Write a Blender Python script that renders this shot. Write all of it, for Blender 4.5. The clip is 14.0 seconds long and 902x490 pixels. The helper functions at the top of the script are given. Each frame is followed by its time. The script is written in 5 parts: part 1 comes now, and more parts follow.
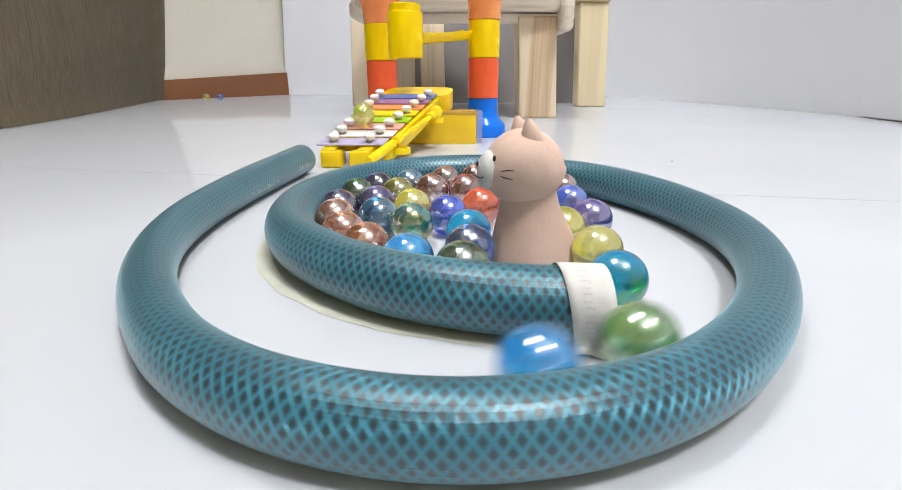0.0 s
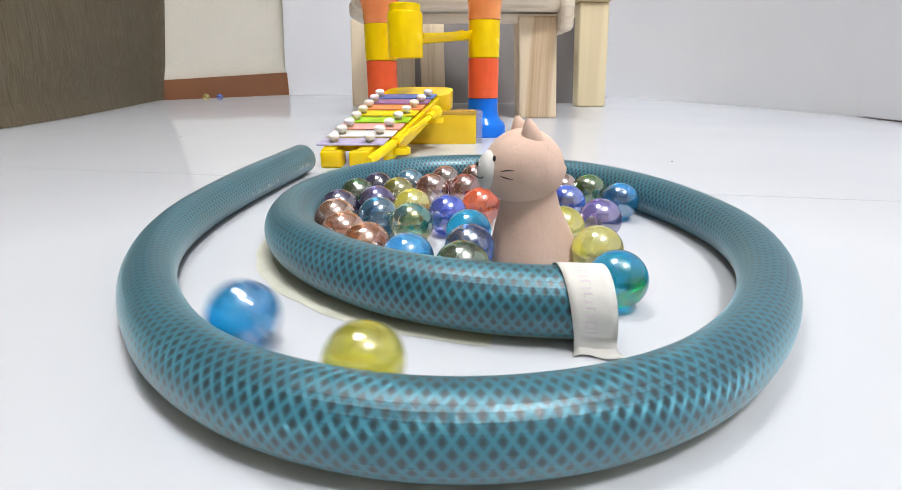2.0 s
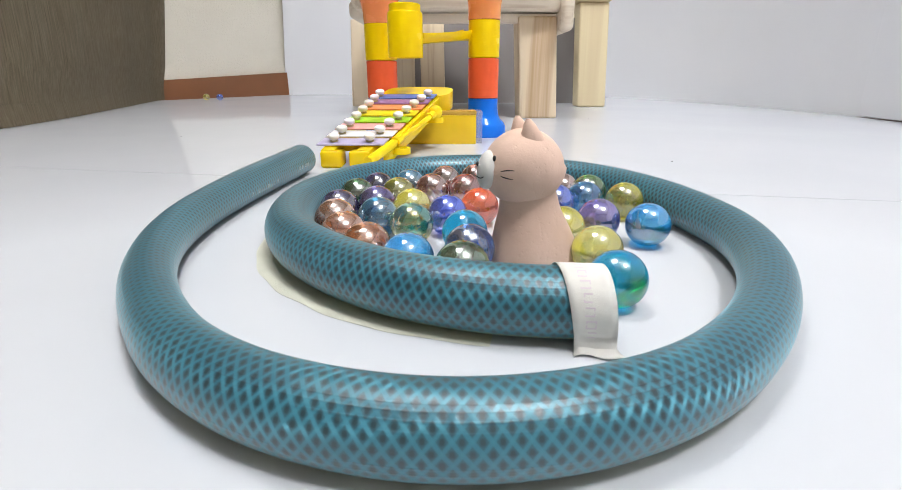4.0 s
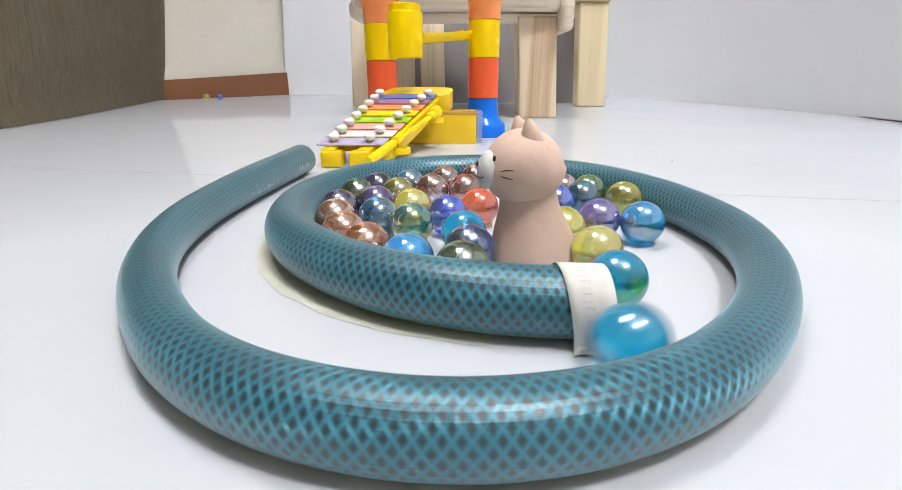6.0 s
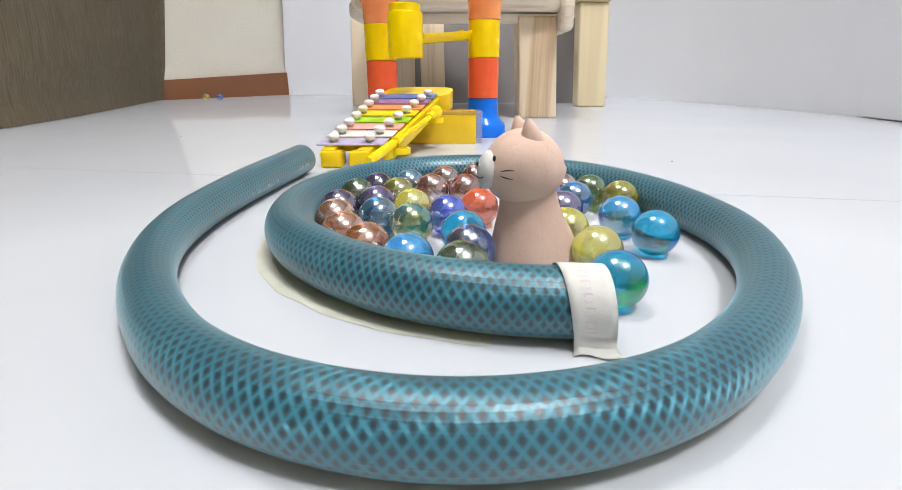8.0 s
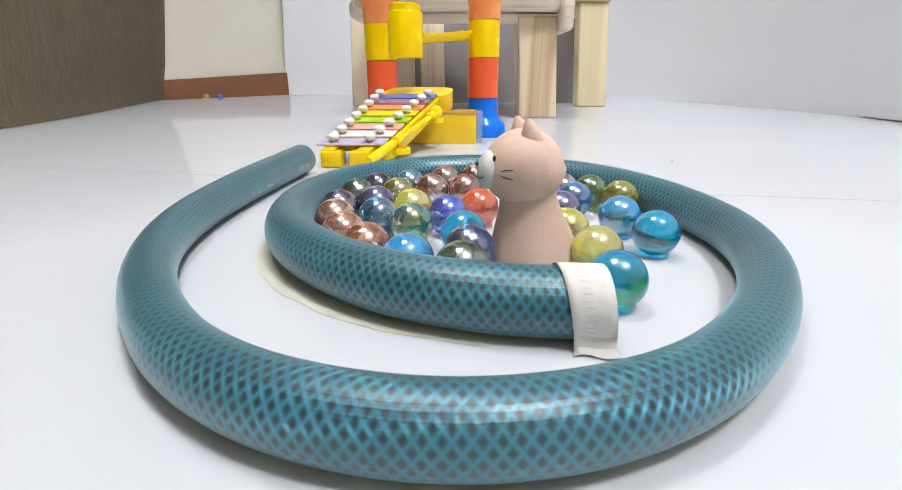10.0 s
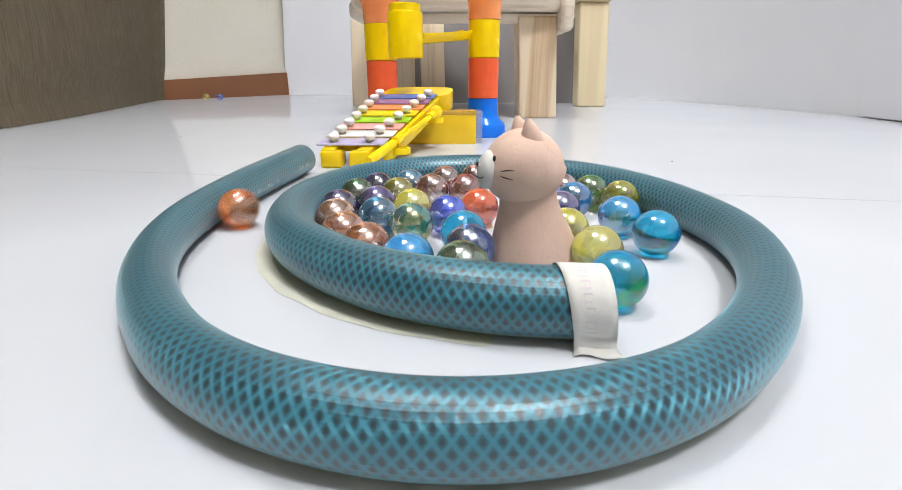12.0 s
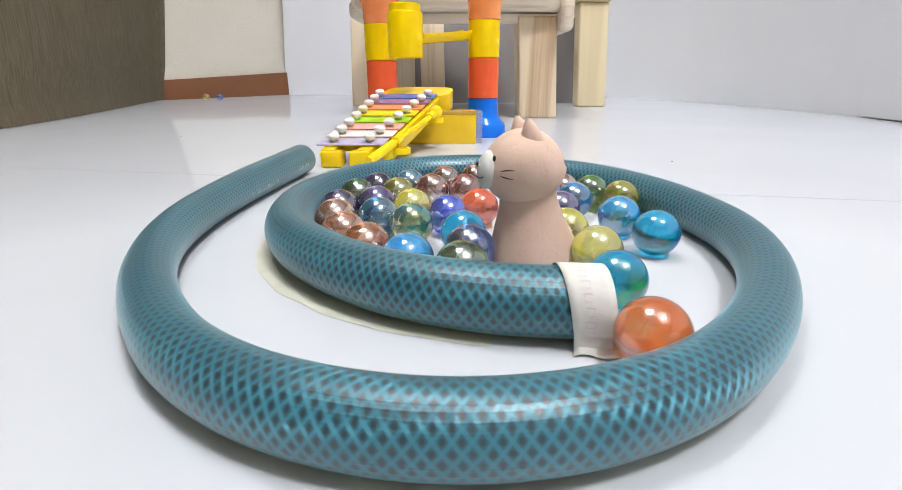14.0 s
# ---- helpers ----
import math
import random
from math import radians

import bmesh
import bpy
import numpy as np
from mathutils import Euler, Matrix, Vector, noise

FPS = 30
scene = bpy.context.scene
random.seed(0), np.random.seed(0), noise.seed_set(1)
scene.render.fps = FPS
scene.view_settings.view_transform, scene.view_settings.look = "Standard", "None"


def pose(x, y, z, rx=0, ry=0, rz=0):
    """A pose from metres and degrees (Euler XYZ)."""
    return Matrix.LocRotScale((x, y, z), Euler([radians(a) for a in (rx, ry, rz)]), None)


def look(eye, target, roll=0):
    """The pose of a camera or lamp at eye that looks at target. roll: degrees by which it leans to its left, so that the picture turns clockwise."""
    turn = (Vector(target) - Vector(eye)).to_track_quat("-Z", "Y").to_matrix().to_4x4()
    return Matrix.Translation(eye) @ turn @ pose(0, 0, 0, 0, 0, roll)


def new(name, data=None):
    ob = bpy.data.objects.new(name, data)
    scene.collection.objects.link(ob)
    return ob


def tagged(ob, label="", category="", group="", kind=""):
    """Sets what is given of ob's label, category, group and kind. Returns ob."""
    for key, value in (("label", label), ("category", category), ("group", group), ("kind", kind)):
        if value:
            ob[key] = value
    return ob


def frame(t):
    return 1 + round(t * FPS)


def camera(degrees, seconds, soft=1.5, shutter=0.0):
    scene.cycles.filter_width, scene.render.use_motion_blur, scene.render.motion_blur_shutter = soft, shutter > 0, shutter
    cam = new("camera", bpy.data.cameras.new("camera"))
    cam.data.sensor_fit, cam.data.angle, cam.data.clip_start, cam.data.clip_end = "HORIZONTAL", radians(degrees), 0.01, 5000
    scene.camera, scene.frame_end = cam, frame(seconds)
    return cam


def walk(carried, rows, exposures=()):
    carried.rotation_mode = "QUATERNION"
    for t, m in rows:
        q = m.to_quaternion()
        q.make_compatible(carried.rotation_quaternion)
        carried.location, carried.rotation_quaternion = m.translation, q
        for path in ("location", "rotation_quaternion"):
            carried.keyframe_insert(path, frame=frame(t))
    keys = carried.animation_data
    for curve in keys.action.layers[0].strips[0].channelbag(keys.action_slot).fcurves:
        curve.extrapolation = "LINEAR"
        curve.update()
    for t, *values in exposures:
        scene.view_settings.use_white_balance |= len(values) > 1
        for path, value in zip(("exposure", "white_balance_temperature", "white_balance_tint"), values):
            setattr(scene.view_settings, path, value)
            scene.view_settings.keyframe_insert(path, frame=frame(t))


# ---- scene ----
# ---- camera ----
cam = camera(85.0, 14.0, soft=0.8, shutter=0.6)
cam.data.dof.use_dof = True
cam.data.dof.focus_distance, cam.data.dof.aperture_fstop = 0.27, 58
EYE = (0.0, 0.0, 0.0615)
VIEW = pose(*EYE, 71.0, 0, 0)
walk(cam, [(0.0, VIEW), (14.0, VIEW)])

# ---- world and lights ----
world = bpy.data.worlds.new("room_world")
scene.world = world
world.use_nodes = True
world.node_tree.nodes["Background"].inputs[0].default_value = (0.9, 0.95, 1.0, 1)
world.node_tree.nodes["Background"].inputs[1].default_value = 0.3
scene.view_settings.exposure = 0.0


def area_lamp(name, at, target, size, watts, colour):
    data = bpy.data.lights.new(name, "AREA")
    data.shape, data.size, data.energy, data.color = "DISK", size, watts, colour
    lamp = new(name, data)
    lamp.matrix_world = look(at, target)
    return lamp


area_lamp("ceiling_lamp_light", (-0.46, 0.50, 2.27), (-0.36, 0.50, 0), 0.80, 16.5, (0.975, 0.985, 1.0))
# added upward fill: brightens the ceiling so shadows come out softer
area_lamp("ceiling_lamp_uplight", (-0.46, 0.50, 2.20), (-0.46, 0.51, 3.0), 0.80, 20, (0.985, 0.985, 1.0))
area_lamp("second_lamp_light", (0.68, -0.48, 2.27), (0.3, 0.3, 0), 0.34, 27, (0.975, 0.985, 1.0))
# second added fill: the lit ceiling brightens faces turned to the camera
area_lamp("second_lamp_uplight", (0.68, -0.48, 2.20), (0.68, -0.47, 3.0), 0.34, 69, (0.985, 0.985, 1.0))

# ---- materials ----


def nodes_of(name):
    m = bpy.data.materials.new(name)
    m.use_nodes = True
    nt = m.node_tree
    return m, nt, nt.nodes["Principled BSDF"]


def set_in(node, **values):
    for k, v in values.items():
        node.inputs[k.replace("_", " ")].default_value = v


def texture_of(nt, kind, scale, stretch=(1, 1, 1), coord="Object", **more):
    co = nt.nodes.new("ShaderNodeTexCoord")
    mp = nt.nodes.new("ShaderNodeMapping")
    mp.inputs["Scale"].default_value = stretch
    nt.links.new(co.outputs[coord], mp.inputs["Vector"])
    tx = nt.nodes.new(kind)
    nt.links.new(mp.outputs["Vector"], tx.inputs["Vector"])
    tx.inputs["Scale"].default_value = scale
    for k, v in more.items():
        tx.inputs[k].default_value = v
    return tx


def ramp_of(nt, source, stops):
    r = nt.nodes.new("ShaderNodeValToRGB")
    while len(r.color_ramp.elements) < len(stops):
        r.color_ramp.elements.new(0.5)
    for e, (p, c) in zip(r.color_ramp.elements, stops):
        e.position, e.color = p, (*c, 1) if len(c) == 3 else c
    nt.links.new(source, r.inputs[0])
    return r.outputs[0]


def bump_of(nt, bsdf, height, strength, distance):
    b = nt.nodes.new("ShaderNodeBump")
    b.inputs["Strength"].default_value, b.inputs["Distance"].default_value = strength, distance
    nt.links.new(height, b.inputs["Height"])
    nt.links.new(b.outputs[0], bsdf.inputs["Normal"])


def math_of(nt, op, a, b=None):
    n = nt.nodes.new("ShaderNodeMath")
    n.operation = op
    for i, v in enumerate((a, b)):
        if v is None:
            continue
        if isinstance(v, (int, float)):
            n.inputs[i].default_value = v
        else:
            nt.links.new(v, n.inputs[i])
    return n.outputs[0]


def shade(c, k):
    return tuple(min(1, v * k) for v in c)


def plastic(name, colour, rough=0.28, glow=0.0):
    """Moulded toy plastic: slight mottling, fine scratches, some light passing under the surface."""
    m, nt, b = nodes_of(name)
    n = texture_of(nt, "ShaderNodeTexNoise", 60, Detail=5)
    nt.links.new(ramp_of(nt, n.outputs[0], [(0.3, shade(colour, 0.93)), (0.7, shade(colour, 1.05))]), b.inputs["Base Color"])
    fine = texture_of(nt, "ShaderNodeTexNoise", 900, Detail=3)
    nt.links.new(ramp_of(nt, n.outputs[0], [(0.3, (rough * 0.8,) * 3), (0.75, (rough * 1.3,) * 3)]), b.inputs["Roughness"])
    bump_of(nt, b, fine.outputs[0], 0.06, 0.0004)
    set_in(b, Specular_IOR_Level=0.32)
    if glow:
        set_in(b, Subsurface_Weight=glow, Subsurface_Radius=(1.0, 0.7, 0.3), Subsurface_Scale=0.02 * glow)
    return m


def wood(name, light, dark, axis=2, scale=1.0):
    """Planed softwood with grain along one axis and a few knots."""
    m, nt, b = nodes_of(name)
    st = [26 * scale] * 3
    st[axis] = 1.1 * scale
    g = texture_of(nt, "ShaderNodeTexNoise", 1.0, st, Detail=4, Distortion=1.2)
    st2 = [240 * scale] * 3
    st2[axis] = 6 * scale
    f = texture_of(nt, "ShaderNodeTexNoise", 1.0, st2, Detail=3)
    mx = math_of(nt, "ADD", math_of(nt, "MULTIPLY", g.outputs[0], 0.8), math_of(nt, "MULTIPLY", f.outputs[0], 0.2))
    mid = tuple((a + c) / 2 for a, c in zip(light, dark))
    nt.links.new(ramp_of(nt, mx, [(0.36, dark), (0.45, mid), (0.5, light), (0.66, shade(light, 1.06))]), b.inputs["Base Color"])
    set_in(b, Roughness=0.5)
    bump_of(nt, b, f.outputs[0], 0.15, 0.0006)
    return m


def floor_sheet_material():
    m, nt, b = nodes_of("white_gloss_board")
    n = texture_of(nt, "ShaderNodeTexNoise", 5, Detail=6)
    nt.links.new(ramp_of(nt, n.outputs[0], [(0.35, (0.592, 0.610, 0.646)), (0.7, (0.632, 0.650, 0.682))]), b.inputs["Base Color"])
    s = texture_of(nt, "ShaderNodeTexNoise", 14, Detail=8, Roughness=0.7)
    nt.links.new(ramp_of(nt, s.outputs[0], [(0.35, (0.02,) * 3), (0.72, (0.06,) * 3)]), b.inputs["Roughness"])
    w = texture_of(nt, "ShaderNodeTexNoise", 9, Detail=2)
    bump_of(nt, b, w.outputs[0], 0.012, 0.004)
    set_in(b, Specular_IOR_Level=0.0)
    # thin lacquer whose gloss grows gently towards grazing views
    gl = nt.nodes.new("ShaderNodeBsdfGlossy")
    gl.inputs["Color"].default_value = (0.95, 0.96, 1.0, 1)
    nt.links.new(b.inputs["Roughness"].links[0].from_socket, gl.inputs["Roughness"])
    nt.links.new(b.inputs["Normal"].links[0].from_socket, gl.inputs["Normal"])
    lw = nt.nodes.new("ShaderNodeLayerWeight")
    sm = nt.nodes.new("ShaderNodeMixShader")
    nt.links.new(ramp_of(nt, lw.outputs["Facing"], [(0.3, (0.03,) * 3), (0.75, (0.12,) * 3), (1.0, (0.55,) * 3)]), sm.inputs[0])
    nt.links.new(b.outputs[0], sm.inputs[1])
    nt.links.new(gl.outputs[0], sm.inputs[2])
    nt.links.new(sm.outputs[0], nt.nodes["Material Output"].inputs[0])
    return m


def wallpaper_material():
    m, nt, b = nodes_of("cream_wallpaper")
    n = texture_of(nt, "ShaderNodeTexNoise", 6, Detail=4)
    nt.links.new(ramp_of(nt, n.outputs[0], [(0.3, (0.70, 0.66, 0.565)), (0.7, (0.75, 0.71, 0.615))]), b.inputs["Base Color"])
    v = texture_of(nt, "ShaderNodeTexVoronoi", 280)
    bump_of(nt, b, v.outputs[0], 0.8, 0.0016)
    set_in(b, Roughness=0.85)
    return m


def curtain_material():
    m, nt, b = nodes_of("olive_woven_cloth")
    n = texture_of(nt, "ShaderNodeTexNoise", 1.0, (420, 420, 4.0), Detail=6, Roughness=0.7)
    nt.links.new(ramp_of(nt, n.outputs[0], [(0.34, (0.104, 0.083, 0.052)), (0.5, (0.142, 0.116, 0.076)), (0.66, (0.184, 0.153, 0.104))]), b.inputs["Base Color"])
    f = texture_of(nt, "ShaderNodeTexNoise", 1.0, (700, 700, 160), Detail=2)
    bump_of(nt, b, f.outputs[0], 0.4, 0.001)
    set_in(b, Roughness=0.95, Specular_IOR_Level=0.15)
    return m


def backdrop_material():
    m, nt, b = nodes_of("white_backdrop_sheet")
    n = texture_of(nt, "ShaderNodeTexNoise", 2.5, Detail=5)
    nt.links.new(ramp_of(nt, n.outputs[0], [(0.3, (0.77, 0.78, 0.825)), (0.7, (0.81, 0.82, 0.86))]), b.inputs["Base Color"])
    set_in(b, Roughness=0.42)
    return m


YARN_TURN = 0.153 + 0.25      # the yarn lies 55 degrees off the hose's axis


def hose_material():
    """Clear-skinned garden hose: teal braid crossing over a dark core; u runs along, v round the hose."""
    m, nt, b = nodes_of("braided_hose_skin")
    uv = nt.nodes.new("ShaderNodeUVMap")
    sep = nt.nodes.new("ShaderNodeSeparateXYZ")
    nt.links.new(uv.outputs[0], sep.inputs[0])
    u, v = sep.outputs[0], sep.outputs[1]
    wob = texture_of(nt, "ShaderNodeTexNoise", 120, Detail=2)
    wv = math_of(nt, "MULTIPLY", math_of(nt, "SUBTRACT", wob.outputs[0], 0.5), 0.35)
    a = math_of(nt, "ADD", math_of(nt, "MULTIPLY", u, 375.0), wv)
    c = math_of(nt, "MULTIPLY", v, 14.0)

    def wave(op):
        s = math_of(nt, op, a, c)
        return math_of(nt, "COSINE", math_of(nt, "MULTIPLY", s, 2 * math.pi))
    w1, w2 = wave("ADD"), wave("SUBTRACT")
    cross = math_of(nt, "ADD", w1, w2)          # -2 in the middle of an opening, 2 where strands cross
    peak = math_of(nt, "MAXIMUM", w1, math_of(nt, "SUBTRACT", math_of(nt, "MULTIPLY", w2, 0.86), 0.07))
    ribs = ramp_of(nt, v, [(0.026, (0, 0, 0)), (0.030, (0.4, 0.4, 0.4)), (0.036, (0, 0, 0)), (0.088, (0, 0, 0)), (0.092, (0.5, 0.5, 0.5)), (0.097, (0, 0, 0)), (0.118, (0, 0, 0)), (0.123, (1, 1, 1)), (0.129, (0, 0, 0)),
                           (0.147, (0, 0, 0)), (0.152, (1, 1, 1)), (0.158, (0, 0, 0)), (0.172, (0, 0, 0)), (0.176, (0.7, 0.7, 0.7)), (0.181, (0, 0, 0)), (0.44, (0, 0, 0)), (0.445, (0.8, 0.8, 0.8)), (0.452, (0, 0, 0)),
                           (0.52, (0, 0, 0)), (0.526, (0.8, 0.8, 0.8)), (0.532, (0, 0, 0)),
                           (0.948, (0, 0, 0)), (0.954, (0.7, 0.7, 0.7)), (0.960, (0, 0, 0)), (0.978, (0, 0, 0)), (0.984, (0.8, 0.8, 0.8)), (0.990, (0, 0, 0))])
    big = texture_of(nt, "ShaderNodeTexNoise", 40, Detail=4)
    patch = texture_of(nt, "ShaderNodeTexNoise", 28, Detail=3)
    ribs = math_of(nt, "MULTIPLY", ribs, ramp_of(nt, patch.outputs[0], [(0.38, (0.25,) * 3), (0.56, (1, 1, 1))]))
    teal = ramp_of(nt, big.outputs[0], [(0.3, (0.015, 0.122, 0.178)), (0.7, (0.028, 0.172, 0.238))])
    core = ramp_of(nt, big.outputs[0], [(0.3, (0.004, 0.020, 0.028)), (0.7, (0.010, 0.034, 0.042))])
    hole = ramp_of(nt, math_of(nt, "ADD", math_of(nt, "MULTIPLY", cross, 0.25), 0.5), [(0.10, (0, 0, 0)), (0.34, (0.46, 0.46, 0.46)), (0.6, (0.54, 0.54, 0.54))])
    line = ramp_of(nt, math_of(nt, "ADD", math_of(nt, "MULTIPLY", peak, 0.5), 0.5), [(0.60, (0, 0, 0)), (0.98, (0.62, 0.62, 0.62))])
    fac = math_of(nt, "ADD", hole, line)
    mix = nt.nodes.new("ShaderNodeMix")
    mix.data_type = "RGBA"
    nt.links.new(fac, mix.inputs["Factor"])
    nt.links.new(core, mix.inputs[6])
    nt.links.new(teal, mix.inputs[7])
    mix2 = nt.nodes.new("ShaderNodeMix")
    mix2.data_type = "RGBA"
    nt.links.new(math_of(nt, "MULTIPLY", math_of(nt, "SUBTRACT", ribs, math_of(nt, "MULTIPLY", line, 0.7)), 0.95), mix2.inputs["Factor"])
    nt.links.new(mix.outputs[2], mix2.inputs[6])
    mix2.inputs[7].default_value = (0.012, 0.02, 0.026, 1)
    # yellowish stripe along the underside
    mix3 = nt.nodes.new("ShaderNodeMix")
    mix3.data_type = "RGBA"
    nt.links.new(ramp_of(nt, v, [(0.70, (0, 0, 0)), (0.74, (0.75,) * 3), (0.858, (0.75,) * 3), (0.885, (0, 0, 0))]), mix3.inputs["Factor"])
    nt.links.new(mix2.outputs[2], mix3.inputs[6])
    mix3.inputs[7].default_value = (0.34, 0.35, 0.13, 1)
    nt.links.new(mix3.outputs[2], b.inputs["Base Color"])
    set_in(b, Roughness=0.45, Coat_Weight=0.6, Coat_Roughness=0.36, Sheen_Weight=0.30, Sheen_Roughness=0.45)
    b.inputs["Sheen Tint"].default_value = (0.62, 0.74, 0.76, 1)
    bump_of(nt, b, math_of(nt, "ADD", math_of(nt, "MULTIPLY", fac, 0.3), ribs), 0.35, 0.0003)
    # silky yarn: each of the two windings shines across its own fibres
    tan = nt.nodes.new("ShaderNodeTangent")
    tan.direction_type = "UV_MAP"
    shader = b.outputs[0]
    for wave_out, turn in ((w1, YARN_TURN), (w2, 1 - YARN_TURN)):
        yarn = nt.nodes.new("ShaderNodeBsdfAnisotropic")
        yarn.inputs["Color"].default_value = (0.13, 0.40, 0.49, 1)
        set_in(yarn, Roughness=0.70, Anisotropy=0.88, Rotation=turn)
        nt.links.new(tan.outputs[0], yarn.inputs["Tangent"])
        mixer = nt.nodes.new("ShaderNodeMixShader")
        nt.links.new(ramp_of(nt, math_of(nt, "ADD", math_of(nt, "MULTIPLY", wave_out, 0.5), 0.5), [(0.58, (0, 0, 0)), (0.97, (0.22,) * 3)]), mixer.inputs[0])
        nt.links.new(shader, mixer.inputs[1])
        nt.links.new(yarn.outputs[0], mixer.inputs[2])
        shader = mixer.outputs[0]
    nt.links.new(shader, nt.nodes["Material Output"].inputs[0])
    return m


def marble_material(name, colour, swirl, amount=0.4, clear=1.0, lustre=0.11, pearl=None):
    """Coloured glass with veils of a second colour and a thin pearly lustre on the skin."""
    lustre = lustre * 1.6 if lustre > 0.1 else lustre * 1.3
    m, nt, b = nodes_of(name)
    n = texture_of(nt, "ShaderNodeTexNoise", 60, Detail=2, Distortion=1.5)
    oi = nt.nodes.new("ShaderNodeObjectInfo")
    n.noise_dimensions = "4D"
    nt.links.new(math_of(nt, "MULTIPLY", oi.outputs["Random"], 20), n.inputs["W"])
    lo, hi = 0.62 - amount * 0.3, 0.72 - amount * 0.15
    veil = ramp_of(nt, n.outputs[0], [(lo, (0, 0, 0)), (hi, (1, 1, 1))])
    mix = nt.nodes.new("ShaderNodeMix")
    mix.data_type = "RGBA"
    nt.links.new(veil, mix.inputs["Factor"])
    colour, swirl = [tuple(v ** 0.95 for v in c) for c in (colour, swirl)]
    mix.inputs[6].default_value, mix.inputs[7].default_value = (*colour, 1), (*swirl, 1)
    nt.links.new(mix.outputs[2], b.inputs["Base Color"])
    set_in(b, Roughness=0.0, IOR=1.5)
    nt.links.new(ramp_of(nt, veil, [(0, (clear,) * 3), (1, (clear * 0.9,) * 3)]), b.inputs["Transmission Weight"])
    gl = nt.nodes.new("ShaderNodeBsdfGlossy")
    gl.inputs["Roughness"].default_value = 0.012
    gl.inputs["Color"].default_value = (*(pearl or [0.88 + 0.12 * v for v in colour]), 1)
    sm = nt.nodes.new("ShaderNodeMixShader")
    patchy = texture_of(nt, "ShaderNodeTexNoise", 45, Detail=1)
    nt.links.new(ramp_of(nt, patchy.outputs[0], [(0.35, (lustre * 0.5,) * 3), (0.65, (lustre * 1.5,) * 3)]), sm.inputs[0])
    nt.links.new(b.outputs[0], sm.inputs[1])
    nt.links.new(gl.outputs[0], sm.inputs[2])
    haze = nt.nodes.new("ShaderNodeBsdfGlossy")
    haze.inputs["Roughness"].default_value = 0.3
    haze.inputs["Color"].default_value = (*(pearl or [0.85 + 0.15 * v for v in colour]), 1)
    sm2 = nt.nodes.new("ShaderNodeMixShader")
    film = texture_of(nt, "ShaderNodeTexNoise", 75, (1.0, 1.0, 2.4), Detail=3, Distortion=2.2)
    film.noise_dimensions = "4D"
    nt.links.new(math_of(nt, "MULTIPLY", oi.outputs["Random"], 31), film.inputs["W"])
    thin, thick = 0.01 + 0.1 * lustre, 0.02 + 0.8 * lustre
    nt.links.new(ramp_of(nt, film.outputs[0], [(0.52, (thin,) * 3), (0.64, (thick,) * 3)]), sm2.inputs[0])
    nt.links.new(sm.outputs[0], sm2.inputs[1])
    nt.links.new(haze.outputs[0], sm2.inputs[2])
    nt.links.new(sm2.outputs[0], nt.nodes["Material Output"].inputs[0])
    return m


def plain(name, colour, rough=0.5, metal=0.0, var=0.06, scale=40, bump=0.0):
    m, nt, b = nodes_of(name)
    n = texture_of(nt, "ShaderNodeTexNoise", scale, Detail=5)
    nt.links.new(ramp_of(nt, n.outputs[0], [(0.3, shade(colour, 1 - var)), (0.7, shade(colour, 1 + var))]), b.inputs["Base Color"])
    set_in(b, Roughness=rough, Metallic=metal)
    if bump:
        f = texture_of(nt, "ShaderNodeTexNoise", scale * 25, Detail=6)
        bump_of(nt, b, f.outputs[0], bump, 0.0008)
    return m


M_FLOOR = floor_sheet_material()
M_PAPER = wallpaper_material()
M_CURTAIN = curtain_material()
M_BACKDROP = backdrop_material()
M_HOSE = hose_material()
M_SKIRT = plain("brown_skirting_wood", (0.19, 0.070, 0.022), 0.6, 0, 0.10, 9, 0.05)
M_DARKWOOD = plain("dark_brown_strip", (0.06, 0.028, 0.018), 0.5)
M_PINE = wood("pale_pine", (0.84, 0.70, 0.51), (0.56, 0.38, 0.21))
M_PINE_X = wood("pale_pine_lengthwise", (0.74, 0.65, 0.53), (0.55, 0.44, 0.32), 0)
M_CREAM = wood("cream_lacquered_wood", (0.80, 0.68, 0.44), (0.72, 0.58, 0.36), 2, 0.5)
M_YELLOW = plastic("yellow_plastic", (1.0, 0.67, 0.0), 0.22)
M_AMBER = plastic("warm_yellow_plastic", (1.0, 0.67, 0.008), 0.2, 0.35)
M_RED = plastic("red_plastic", (0.88, 0.125, 0.038), 0.22)
M_BLUE = plastic("blue_plastic", (0.006, 0.17, 0.76), 0.13)
M_ORANGE = plastic("orange_plastic", (1.0, 0.35, 0.13), 0.25, 0.4)
M_PEG = plastic("white_plastic", (0.90, 0.88, 0.85), 0.3, 0.2)
M_PEG_HOLE = plain("olive_hole_colour", (0.60, 0.52, 0.28), 0.8)
M_GOLD = plain("gold_card", (0.80, 0.52, 0.010), 0.28, 0.0, 0.08, 30)
M_ROOM = plain("beige_wall_paint", (0.40, 0.36, 0.31), 0.8)
M_CEIL = plain("white_ceiling_paint", (0.8, 0.8, 0.78), 0.8)
M_GAP = plain("grey_underlay", (0.13, 0.12, 0.115), 0.7)
